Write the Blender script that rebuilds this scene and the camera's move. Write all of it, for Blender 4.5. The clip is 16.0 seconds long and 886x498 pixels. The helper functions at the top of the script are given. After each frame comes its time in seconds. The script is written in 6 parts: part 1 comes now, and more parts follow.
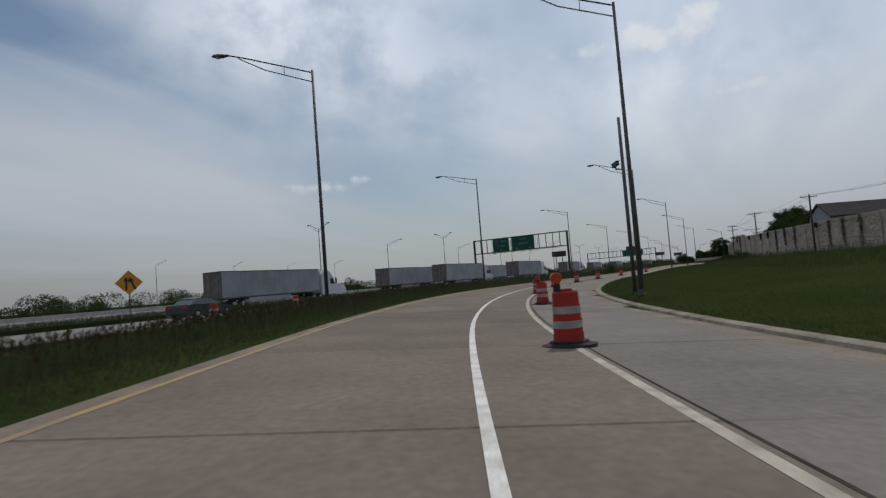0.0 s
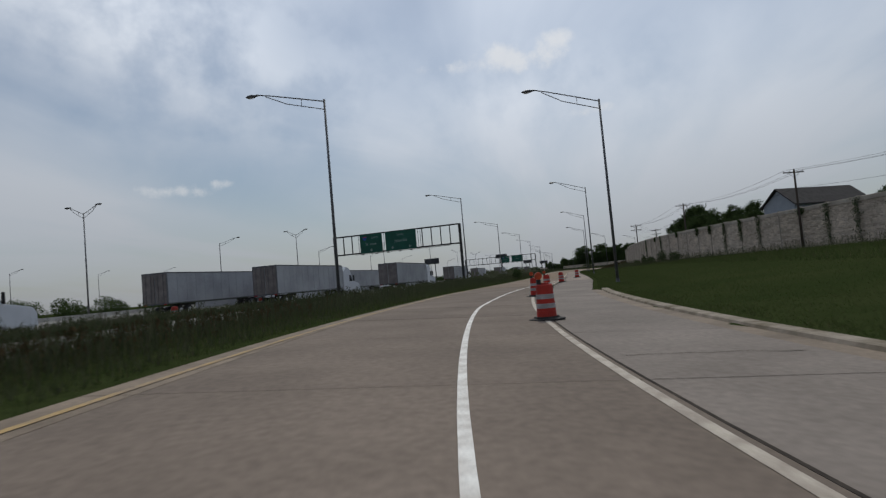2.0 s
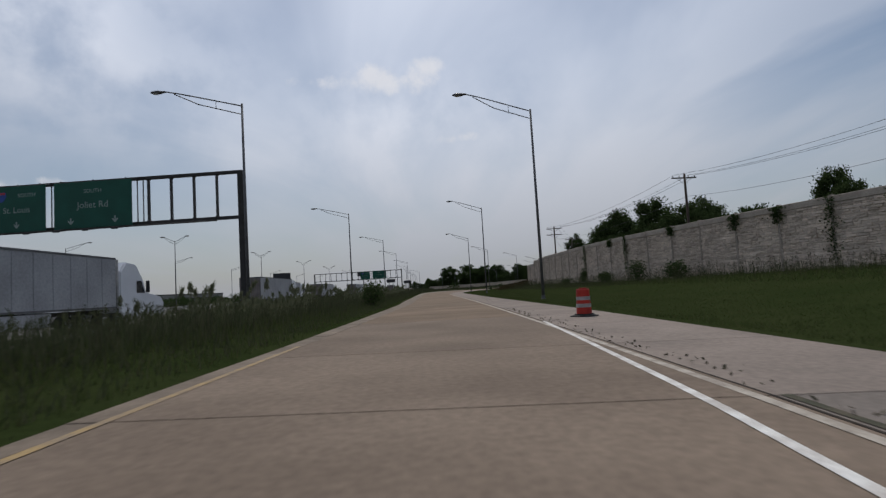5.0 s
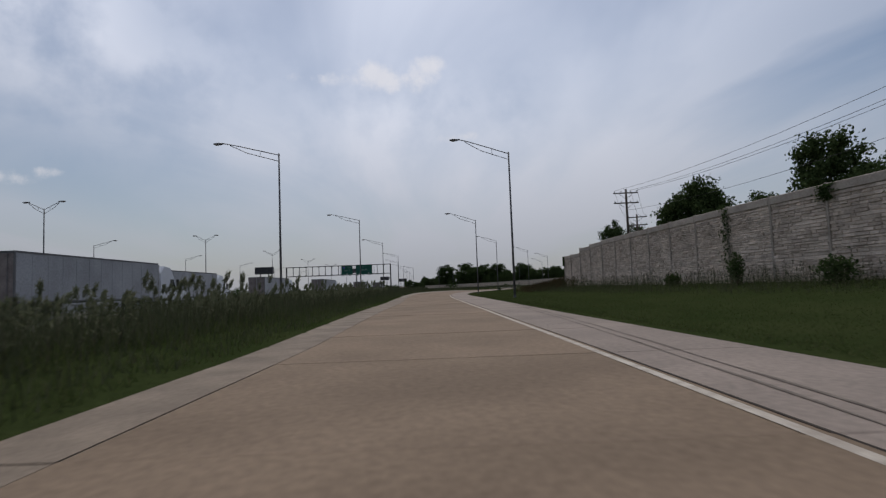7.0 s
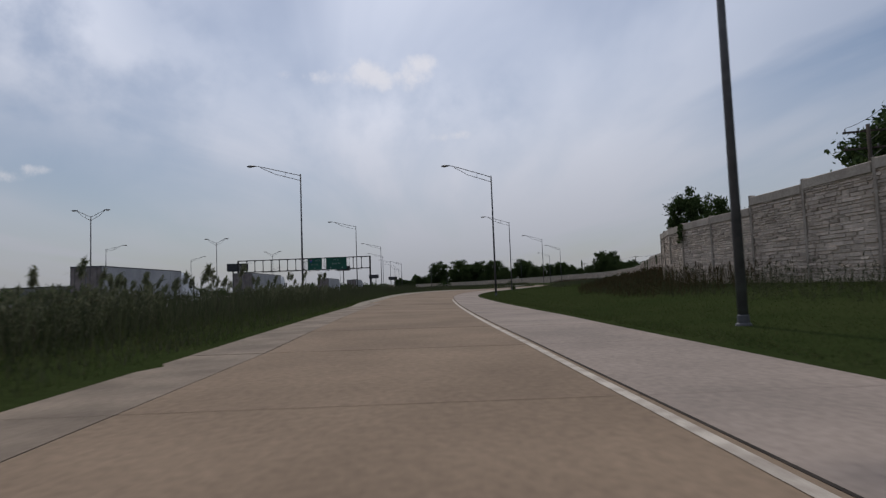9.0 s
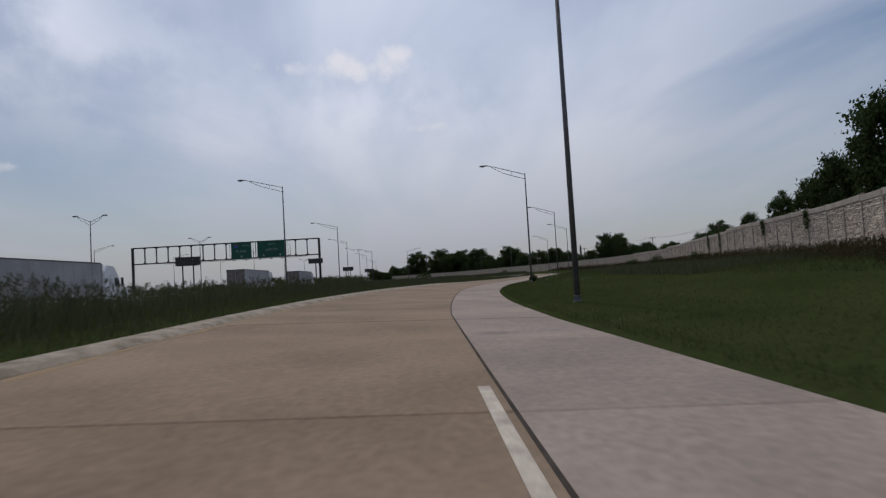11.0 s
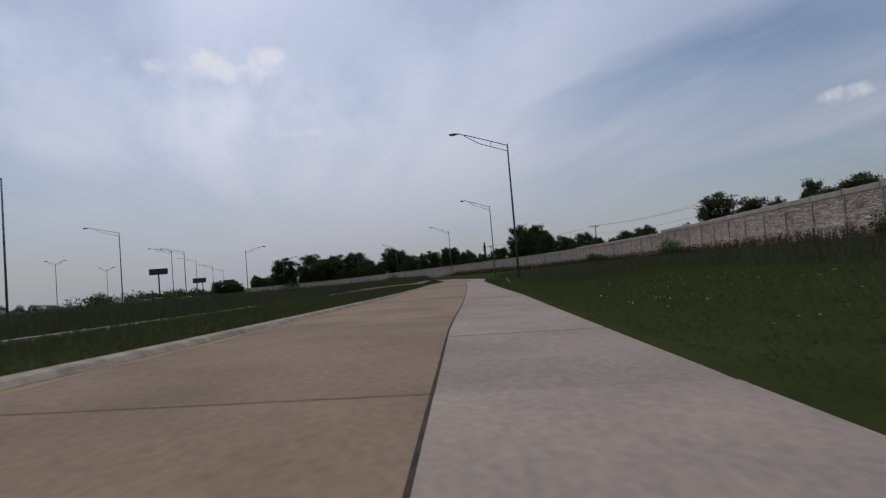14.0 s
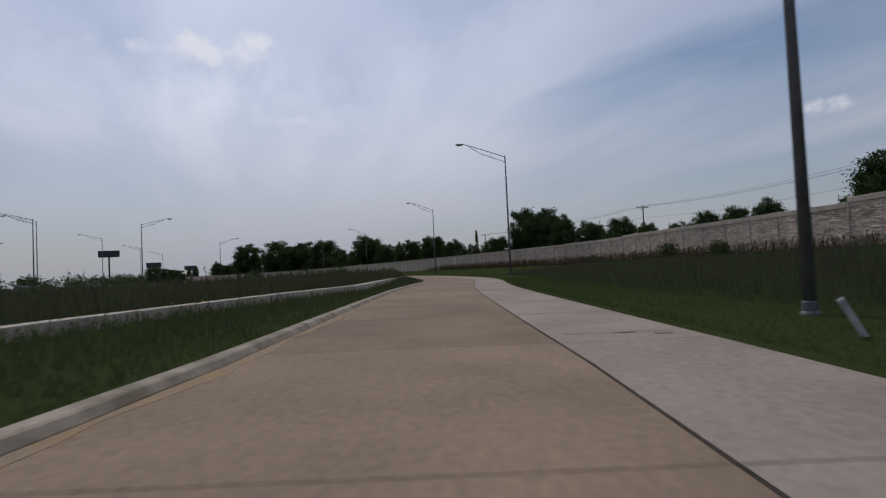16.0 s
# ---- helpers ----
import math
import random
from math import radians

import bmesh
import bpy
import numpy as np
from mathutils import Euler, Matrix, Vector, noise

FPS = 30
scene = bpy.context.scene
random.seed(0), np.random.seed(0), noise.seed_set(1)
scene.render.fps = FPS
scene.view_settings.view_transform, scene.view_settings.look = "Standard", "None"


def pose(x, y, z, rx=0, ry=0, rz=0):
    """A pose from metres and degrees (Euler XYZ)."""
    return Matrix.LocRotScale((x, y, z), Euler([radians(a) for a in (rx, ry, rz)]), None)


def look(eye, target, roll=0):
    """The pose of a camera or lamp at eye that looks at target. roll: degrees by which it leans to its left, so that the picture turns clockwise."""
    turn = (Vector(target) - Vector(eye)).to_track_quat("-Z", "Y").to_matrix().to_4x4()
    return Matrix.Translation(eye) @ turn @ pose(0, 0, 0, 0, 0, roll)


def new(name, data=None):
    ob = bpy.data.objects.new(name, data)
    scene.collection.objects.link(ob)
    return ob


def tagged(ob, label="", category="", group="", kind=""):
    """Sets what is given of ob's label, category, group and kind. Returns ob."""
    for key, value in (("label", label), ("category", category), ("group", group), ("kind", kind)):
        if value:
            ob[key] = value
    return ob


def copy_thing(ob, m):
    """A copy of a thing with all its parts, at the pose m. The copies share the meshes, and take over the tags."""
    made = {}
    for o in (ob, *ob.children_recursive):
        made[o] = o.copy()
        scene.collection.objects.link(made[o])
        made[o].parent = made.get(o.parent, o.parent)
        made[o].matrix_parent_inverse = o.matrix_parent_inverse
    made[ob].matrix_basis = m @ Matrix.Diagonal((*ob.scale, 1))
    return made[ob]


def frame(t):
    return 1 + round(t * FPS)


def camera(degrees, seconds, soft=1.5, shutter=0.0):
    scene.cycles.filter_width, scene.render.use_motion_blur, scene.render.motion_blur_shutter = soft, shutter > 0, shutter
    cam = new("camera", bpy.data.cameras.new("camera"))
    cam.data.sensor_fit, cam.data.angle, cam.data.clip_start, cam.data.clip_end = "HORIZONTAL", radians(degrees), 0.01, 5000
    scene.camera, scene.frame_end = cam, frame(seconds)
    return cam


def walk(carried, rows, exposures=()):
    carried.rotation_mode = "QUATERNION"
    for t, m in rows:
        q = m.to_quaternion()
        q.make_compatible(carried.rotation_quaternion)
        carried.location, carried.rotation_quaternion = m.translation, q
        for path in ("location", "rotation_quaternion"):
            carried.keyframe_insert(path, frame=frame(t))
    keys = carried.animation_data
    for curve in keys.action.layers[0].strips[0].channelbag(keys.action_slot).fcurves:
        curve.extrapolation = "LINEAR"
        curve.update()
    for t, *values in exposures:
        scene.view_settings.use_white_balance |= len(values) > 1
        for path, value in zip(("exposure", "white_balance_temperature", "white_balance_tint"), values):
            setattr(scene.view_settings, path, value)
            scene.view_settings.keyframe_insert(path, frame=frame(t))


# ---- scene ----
cam = camera(76.2, 16.0, soft=1.3, shutter=0.12)
walk(cam, [
    (0.0, pose(0.000, -0.000, 1.243, 93.267, 4.501, -0.000)),
    (0.5, pose(0.156, 9.340, 1.250, 93.428, 4.556, -3.509)),
    (1.0, pose(0.862, 18.479, 1.232, 93.276, 5.061, -7.057)),
    (1.5, pose(2.197, 27.785, 1.237, 93.184, 5.100, -10.025)),
    (2.0, pose(3.832, 37.034, 1.264, 93.077, 5.052, -13.128)),
    (2.5, pose(6.344, 46.195, 1.253, 93.370, 5.098, -16.423)),
    (3.0, pose(9.160, 55.190, 1.245, 93.505, 4.781, -19.528)),
    (3.5, pose(12.489, 63.943, 1.258, 93.763, 4.327, -22.458)),
    (4.0, pose(16.175, 72.544, 1.259, 94.049, 4.278, -24.338)),
    (4.2, pose(17.709, 75.980, 1.251, 94.070, 3.986, -24.960)),
    (4.7, pose(21.670, 84.594, 1.246, 94.044, 3.620, -26.564)),
    (5.2, pose(26.001, 93.289, 1.240, 94.017, 3.255, -27.159)),
    (5.7, pose(30.563, 102.140, 1.236, 93.990, 2.889, -27.202)),
    (6.3, pose(36.143, 113.072, 1.238, 93.958, 2.450, -27.172)),
    (6.5, pose(37.996, 116.752, 1.242, 93.962, 2.358, -27.216)),
    (7.0, pose(42.635, 126.069, 1.246, 93.937, 2.105, -27.368)),
    (7.5, pose(47.493, 135.510, 1.240, 94.004, 2.120, -27.388)),
    (8.0, pose(52.242, 145.127, 1.278, 94.039, 2.183, -27.462)),
    (8.5, pose(57.118, 154.821, 1.253, 94.178, 2.224, -27.621)),
    (9.0, pose(62.182, 164.653, 1.259, 93.765, 2.129, -28.172)),
    (9.2, pose(64.209, 168.635, 1.253, 93.137, 2.180, -28.494)),
    (9.7, pose(69.376, 178.560, 1.253, 93.060, 2.482, -28.790)),
    (10.2, pose(74.766, 188.587, 1.253, 92.983, 2.784, -29.033)),
    (10.7, pose(80.415, 198.693, 1.253, 92.907, 3.086, -29.542)),
    (11.3, pose(87.579, 210.893, 1.254, 92.815, 3.448, -30.955)),
    (11.5, pose(90.017, 214.970, 1.259, 92.927, 3.508, -31.391)),
    (12.0, pose(96.204, 225.159, 1.255, 92.570, 4.182, -33.313)),
    (12.5, pose(102.750, 235.124, 1.248, 92.914, 4.294, -35.699)),
    (13.0, pose(109.878, 244.967, 1.247, 92.709, 4.923, -38.352)),
    (13.5, pose(117.320, 254.527, 1.249, 92.815, 4.460, -40.836)),
    (14.0, pose(125.149, 263.713, 1.244, 92.719, 4.762, -42.383)),
    (14.5, pose(133.130, 272.599, 1.250, 92.725, 3.561, -43.620)),
    (15.0, pose(141.127, 281.336, 1.256, 92.544, 3.210, -43.909)),
    (15.5, pose(149.234, 289.980, 1.250, 92.281, 2.812, -44.320)),
    (16.0, pose(157.369, 298.661, 1.245, 92.049, 2.653, -44.324)),
], exposures=[(0, 0, 6500, 4), (3, 0, 6500, 5), (6.5, 0, 6480, 9), (11.5, 0, 6430, 10), (16, 0, 6340, 11)])

# ---- world and sun ----
SUN_ELEV, SUN_AZ = 57.0, 23.0


def make_world():
    w = bpy.data.worlds.new("sky")
    scene.world = w
    w.use_nodes = True
    nt = w.node_tree
    nt.nodes.clear()
    n = lambda kind, **kw: set_node(nt.nodes.new(kind), kw)
    link = nt.links.new
    out = n("ShaderNodeOutputWorld")
    sky = n("ShaderNodeTexSky", sky_type="NISHITA", sun_disc=False, sun_elevation=radians(SUN_ELEV),
            sun_rotation=radians(SUN_AZ), air_density=1.0, dust_density=1.0, ozone_density=2.5)
    b_sky = n("ShaderNodeBackground")
    b_sky.inputs["Strength"].default_value = 0.075
    link(sky.outputs[0], b_sky.inputs["Color"])
    tc = n("ShaderNodeTexCoord")
    sep = n("ShaderNodeSeparateXYZ")
    link(tc.outputs["Generated"], sep.inputs[0])

    def math_node(op, a, b=None, clamp=False):
        m = n("ShaderNodeMath", operation=op, use_clamp=clamp)
        for k, v in enumerate((a, b)):
            if v is None:
                continue
            if isinstance(v, (int, float)):
                m.inputs[k].default_value = v
            else:
                link(v, m.inputs[k])
        return m.outputs[0]

    def ramp(v, lo, hi):
        r = n("ShaderNodeMapRange", interpolation_type="SMOOTHSTEP")
        link(v, r.inputs["Value"])
        r.inputs["From Min"].default_value, r.inputs["From Max"].default_value = lo, hi
        return r.outputs[0]

    up = math_node("MAXIMUM", sep.outputs["Z"], 0.0)
    # a flat cloud deck seen in perspective, its streaks lying along the road
    den = math_node("ADD", up, 0.10)
    comb = n("ShaderNodeCombineXYZ")
    link(math_node("DIVIDE", sep.outputs["X"], den), comb.inputs[0])
    link(math_node("DIVIDE", sep.outputs["Y"], den), comb.inputs[1])
    rot = n("ShaderNodeVectorRotate", rotation_type="Z_AXIS")
    rot.inputs["Angle"].default_value = radians(24)
    link(comb.outputs[0], rot.inputs["Vector"])

    def cloud_noise(sx, sy, ox, detail, rough, dist):
        mp = n("ShaderNodeMapping")
        mp.inputs["Scale"].default_value = (sx, sy, 1)
        mp.inputs["Location"].default_value = (ox, ox * 0.7, 0)
        link(rot.outputs[0], mp.inputs["Vector"])
        t = n("ShaderNodeTexNoise", noise_dimensions="3D")
        t.inputs["Scale"].default_value = 1.0
        t.inputs["Detail"].default_value = detail
        t.inputs["Roughness"].default_value = rough
        t.inputs["Distortion"].default_value = dist
        link(mp.outputs[0], t.inputs["Vector"])
        return t.outputs["Fac"]

    streak = cloud_noise(0.75, 0.26, 3.7, 5, 0.5, 1.2)
    broad = cloud_noise(0.42, 0.16, 9.1, 3, 0.5, 0.3)
    wisps = math_node("MULTIPLY", ramp(streak, 0.30, 0.72), 0.52)
    veil = math_node("MULTIPLY", ramp(broad, 0.30, 0.64), 0.62)
    # the bright aureole that thin cloud makes round the sun
    sun_dir = Vector((math.sin(radians(SUN_AZ)) * math.cos(radians(SUN_ELEV)), math.cos(radians(SUN_AZ)) * math.cos(radians(SUN_ELEV)), math.sin(radians(SUN_ELEV))))
    near = n("ShaderNodeVectorMath", operation="DOT_PRODUCT")
    near.inputs[1].default_value = sun_dir
    link(tc.outputs["Generated"], near.inputs[0])
    glow = ramp(near.outputs["Value"], 0.45, 0.98)
    cirrus = math_node("ADD", math_node("ADD", wisps, veil), math_node("MULTIPLY", glow, 0.35), clamp=True)

    # cumulus low in the hazy sky, and clearer blue gaps between the streaks
    def fbm(scale, detail, rough):
        t = n("ShaderNodeTexNoise", noise_dimensions="3D")
        t.inputs["Scale"].default_value, t.inputs["Detail"].default_value, t.inputs["Roughness"].default_value = scale, detail, rough
        link(tc.outputs["Generated"], t.inputs["Vector"])
        return t.outputs["Fac"]

    def lobe(yaw, elev, wide, tall, weight):
        """A soft oval at that bearing and height."""
        a, e = radians(yaw), radians(elev)
        c = Vector((-math.sin(a) * math.cos(e), math.cos(a) * math.cos(e), math.sin(e)))
        side = Vector((math.cos(a), math.sin(a), 0))
        total = None
        for axis, size in ((side, wide), (side.cross(c), tall), (c, None)):
            dot = n("ShaderNodeVectorMath", operation="DOT_PRODUCT")
            dot.inputs[1].default_value = axis
            link(tc.outputs["Generated"], dot.inputs[0])
            if size is None:
                front = ramp(dot.outputs["Value"], 0.3, 0.6)
            else:
                u = math_node("DIVIDE", dot.outputs["Value"], size)
                u = math_node("MULTIPLY", u, u)
                total = u if total is None else math_node("ADD", total, u)
        return math_node("MULTIPLY", math_node("MULTIPLY", math_node("POWER", 2.718, math_node("MULTIPLY", total, -1.0)), weight), front)

    def lobes(specs):
        total = None
        for spec in specs:
            v = lobe(*spec)
            total = v if total is None else math_node("ADD", total, v)
        return total

    ragged = math_node("MULTIPLY", math_node("SUBTRACT", fbm(26.0, 9, 0.62), 0.5), 1.7)
    body = lobes(((-20.6, 21.9, 0.026, 0.019, 0.75), (-26.6, 22.1, 0.030, 0.016, 0.75), (-23.4, 20.6, 0.080, 0.022, 0.72), (-15.0, 20.8, 0.060, 0.016, 0.46),
                  (-29.6, 15.0, 0.045, 0.011, 0.66), (12.0, 10.2, 0.065, 0.012, 0.72), (7.5, 10.9, 0.035, 0.007, 0.55), (-80.0, 12.0, 0.05, 0.017, 0.6)))
    puffs = math_node("MULTIPLY", ramp(math_node("ADD", body, math_node("MULTIPLY", ragged, ramp(body, 0.02, 0.4))), 0.26, 0.92), 0.75)
    veil_low = math_node("MULTIPLY", lobes(((-25.0, 17.0, 0.24, 0.085, 0.42), (-31.0, 9.0, 0.25, 0.10, 0.18), (14.0, 25.0, 0.22, 0.12, 0.75), (2.0, 18.0, 0.20, 0.12, 0.32))), ramp(fbm(7.0, 5, 0.55), 0.3, 0.62))
    clear = lobes(((-2.0, 25.0, 0.06, 0.05, 0.15), (38.0, 24.0, 0.10, 0.05, 0.25), (-70.0, 20.0, 0.34, 0.18, 0.58), (-48.0, 30.0, 0.12, 0.12, 0.3), (-12.5, 29.0, 0.06, 0.12, 0.25)))
    cirrus = math_node("MAXIMUM", math_node("SUBTRACT", math_node("ADD", cirrus, veil_low), clear), 0.0, clamp=True)

    mix1 = n("ShaderNodeMixShader")
    b_cl = n("ShaderNodeBackground")
    b_cl.inputs["Color"].default_value = (0.545, 0.574, 0.668, 1)
    link(math_node("ADD", 0.93, math_node("MULTIPLY", glow, 0.60)), b_cl.inputs["Strength"])
    link(cirrus, mix1.inputs[0])
    link(b_sky.outputs[0], mix1.inputs[1])
    link(b_cl.outputs[0], mix1.inputs[2])
    mix2 = n("ShaderNodeMixShader")
    b_pf = n("ShaderNodeBackground")
    b_pf.inputs["Color"].default_value = (0.80, 0.79, 0.84, 1)
    link(puffs, mix2.inputs[0])
    link(mix1.outputs[0], mix2.inputs[1])
    link(b_pf.outputs[0], mix2.inputs[2])
    # summer haze towards the horizon
    mix3 = n("ShaderNodeMixShader")
    b_hz = n("ShaderNodeBackground")
    b_hz.inputs["Color"].default_value = (0.312, 0.316, 0.334, 1)
    haze = math_node("MULTIPLY", math_node("POWER", 2.718, math_node("MULTIPLY", up, -5.6)), 0.9)
    link(math_node("ADD", 0.70, math_node("MULTIPLY", ramp(near.outputs["Value"], 0.24, 0.47), 0.31)), b_hz.inputs["Strength"])
    link(haze, mix3.inputs[0])
    link(mix2.outputs[0], mix3.inputs[1])
    link(b_hz.outputs[0], mix3.inputs[2])
    link(mix3.outputs[0], out.inputs["Surface"])


def set_node(node, kw):
    if "operation" in kw:
        node.operation = kw["operation"]
    if "use_clamp" in kw:
        node.use_clamp = kw["use_clamp"]
    if "interpolation_type" in kw:
        node.interpolation_type = kw["interpolation_type"]
    if "noise_dimensions" in kw:
        node.noise_dimensions = kw["noise_dimensions"]
    if "sky_type" in kw:
        node.sky_type = kw["sky_type"]
    if "sun_disc" in kw:
        node.sun_disc = kw["sun_disc"]
    if "sun_elevation" in kw:
        node.sun_elevation = kw["sun_elevation"]
    if "sun_rotation" in kw:
        node.sun_rotation = kw["sun_rotation"]
    if "air_density" in kw:
        node.air_density = kw["air_density"]
    if "dust_density" in kw:
        node.dust_density = kw["dust_density"]
    if "ozone_density" in kw:
        node.ozone_density = kw["ozone_density"]
    if "rotation_type" in kw:
        node.rotation_type = kw["rotation_type"]
    return node


make_world()
sun_data = bpy.data.lights.new("sun", "SUN")
sun_data.energy, sun_data.angle, sun_data.color = 1.5, radians(2.0), (1.0, 0.94, 0.86)
sun = new("sun", sun_data)
a, e = radians(SUN_AZ), radians(SUN_ELEV)
sun.matrix_world = look((0, 0, 60), (-math.sin(a) * math.cos(e), -math.cos(a) * math.cos(e), 60 - math.sin(e)))


# ---- materials ----
def mat(name, c1, c2=None, scale=2.0, rough=0.8, metal=0.0, bump=0.15, fine=40.0, rand=0.0, world=False, spec=0.3,
        stretch=(1, 1, 1), lo=0.35, hi=0.65, island=0.0):
    m = bpy.data.materials.new(name)
    m.use_nodes = True
    nt = m.node_tree
    link = nt.links.new
    p = nt.nodes["Principled BSDF"]
    c2 = c2 or tuple(v * 0.75 for v in c1)
    if world:
        src = nt.nodes.new("ShaderNodeNewGeometry").outputs["Position"]
    else:
        src = nt.nodes.new("ShaderNodeTexCoord").outputs["Object"]
    mp = nt.nodes.new("ShaderNodeMapping")
    mp.inputs["Scale"].default_value = stretch
    link(src, mp.inputs["Vector"])
    big = nt.nodes.new("ShaderNodeTexNoise")
    big.inputs["Scale"].default_value, big.inputs["Detail"].default_value = scale, 5
    link(mp.outputs[0], big.inputs["Vector"])
    rng = nt.nodes.new("ShaderNodeMapRange")
    rng.inputs["From Min"].default_value, rng.inputs["From Max"].default_value = lo, hi
    link(big.outputs["Fac"], rng.inputs["Value"])
    mix = nt.nodes.new("ShaderNodeMix")
    mix.data_type = "RGBA"
    mix.inputs["A"].default_value, mix.inputs["B"].default_value = (*c1, 1), (*c2, 1)
    link(rng.outputs[0], mix.inputs["Factor"])
    small = nt.nodes.new("ShaderNodeTexNoise")
    small.inputs["Scale"].default_value, small.inputs["Detail"].default_value = fine, 4
    link(mp.outputs[0], small.inputs["Vector"])
    gain = nt.nodes.new("ShaderNodeMapRange")
    gain.inputs["From Min"].default_value, gain.inputs["From Max"].default_value = 0.25, 0.75
    gain.inputs["To Min"].default_value, gain.inputs["To Max"].default_value = 0.82, 1.18
    link(small.outputs["Fac"], gain.inputs["Value"])
    val = gain.outputs[0]
    if rand:
        info = nt.nodes.new("ShaderNodeObjectInfo")
        rr = nt.nodes.new("ShaderNodeMapRange")
        rr.inputs["To Min"].default_value, rr.inputs["To Max"].default_value = 1 - rand, 1 + rand
        link(info.outputs["Random"], rr.inputs["Value"])
        mu = nt.nodes.new("ShaderNodeMath")
        mu.operation = "MULTIPLY"
        link(val, mu.inputs[0])
        link(rr.outputs[0], mu.inputs[1])
        val = mu.outputs[0]
    if island:
        geo = nt.nodes.new("ShaderNodeNewGeometry")
        rr = nt.nodes.new("ShaderNodeMapRange")
        rr.inputs["To Min"].default_value, rr.inputs["To Max"].default_value = 1 - island, 1 + island
        link(geo.outputs["Random Per Island"], rr.inputs["Value"])
        mu = nt.nodes.new("ShaderNodeMath")
        mu.operation = "MULTIPLY"
        link(val, mu.inputs[0])
        link(rr.outputs[0], mu.inputs[1])
        val = mu.outputs[0]
    hsv = nt.nodes.new("ShaderNodeHueSaturation")
    link(mix.outputs["Result"], hsv.inputs["Color"])
    link(val, hsv.inputs["Value"])
    link(hsv.outputs[0], p.inputs["Base Color"])
    p.inputs["Roughness"].default_value, p.inputs["Metallic"].default_value = rough, metal
    p.inputs["Specular IOR Level"].default_value = spec
    if bump:
        b = nt.nodes.new("ShaderNodeBump")
        b.inputs["Strength"].default_value, b.inputs["Distance"].default_value = bump, 0.02
        link(small.outputs["Fac"], b.inputs["Height"])
        link(b.outputs[0], p.inputs["Normal"])
    return m


def island_mat(name, cols, rough=0.8, glow=0.0):
    """For many small loose pieces in one mesh: each takes its own tint."""
    m = bpy.data.materials.new(name)
    m.use_nodes = True
    nt = m.node_tree
    p = nt.nodes["Principled BSDF"]
    g = nt.nodes.new("ShaderNodeNewGeometry")
    r = nt.nodes.new("ShaderNodeValToRGB")
    els = r.color_ramp.elements
    while len(els) < len(cols):
        els.new(0.5)
    for k, c in enumerate(cols):
        els[k].position, els[k].color = k / (len(cols) - 1), (*c, 1)
    nt.links.new(g.outputs["Random Per Island"], r.inputs["Fac"])
    nt.links.new(r.outputs[0], p.inputs["Base Color"])
    p.inputs["Roughness"].default_value = rough
    p.inputs["Specular IOR Level"].default_value = 0.0
    if glow:
        tr = nt.nodes.new("ShaderNodeBsdfTranslucent")
        nt.links.new(r.outputs[0], tr.inputs["Color"])
        mx = nt.nodes.new("ShaderNodeMixShader")
        mx.inputs[0].default_value = glow
        out = nt.nodes["Material Output"]
        nt.links.new(p.outputs[0], mx.inputs[1])
        nt.links.new(tr.outputs[0], mx.inputs[2])
        nt.links.new(mx.outputs[0], out.inputs["Surface"])
    return m


# lane and shoulder concrete: darker tones for the first stretch, paler further on
M_LANE_DARK = mat("dark_lane_concrete", (0.188, 0.150, 0.122), (0.142, 0.113, 0.092), 0.35, 0.92, bump=0.12, fine=9, rand=0.07, world=True, spec=0.15)
M_LANE_MID = mat("mid_lane_concrete", (0.205, 0.157, 0.119), (0.157, 0.119, 0.09), 0.35, 0.92, bump=0.12, fine=9, rand=0.08, world=True, spec=0.15)
M_LANE = mat("lane_concrete", (0.222, 0.162, 0.113), (0.168, 0.122, 0.085), 0.35, 0.92, bump=0.12, fine=9, rand=0.07, world=True, spec=0.15)
M_SHOULDER_DARK = mat("dark_shoulder_concrete", (0.212, 0.181, 0.158), (0.168, 0.143, 0.124), 0.4, 0.92, bump=0.12, fine=9, rand=0.06, world=True, spec=0.15)
M_SHOULDER = mat("shoulder_concrete", (0.272, 0.222, 0.188), (0.214, 0.176, 0.150), 0.4, 0.92, bump=0.12, fine=9, rand=0.06, world=True, spec=0.15)
M_GUTTER = mat("gutter_concrete", (0.225, 0.176, 0.131), (0.14, 0.108, 0.08), 0.8, 0.9, bump=0.2, fine=12, world=True)
M_OLDKERB = mat("weathered_kerb", (0.29, 0.25, 0.205), (0.15, 0.125, 0.09), 1.3, 0.95, bump=0.4, fine=10, world=True, spec=0.1)
M_KERB = mat("kerb_concrete", (0.285, 0.243, 0.192), (0.15, 0.122, 0.088), 1.9, 0.9, bump=0.25, fine=14, world=True)
M_SEAL = mat("joint_sealant", (0.036, 0.030, 0.026), (0.06, 0.05, 0.042), 3, 0.9, world=True, spec=0.05)
M_DEBRIS = mat("road_dirt", (0.09, 0.075, 0.05), (0.05, 0.05, 0.03), 4, 0.95, world=True)
M_TYREMARK = mat("rubber_scuff", (0.115, 0.095, 0.08), (0.185, 0.155, 0.13), 2.5, 0.9, bump=0.1, fine=20, world=True, spec=0.1)
M_TANDIRT = mat("tan_road_dirt", (0.235, 0.158, 0.082), (0.205, 0.155, 0.108), 1.6, 0.95, bump=0.2, fine=18, world=True)
M_WHITE = mat("white_road_paint", (0.74, 0.72, 0.68), (0.5, 0.46, 0.42), 3, 0.7, fine=30, world=True)
M_CREAM = mat("worn_cream_paint", (0.48, 0.425, 0.355), (0.30, 0.255, 0.21), 3, 0.8, fine=30, world=True)
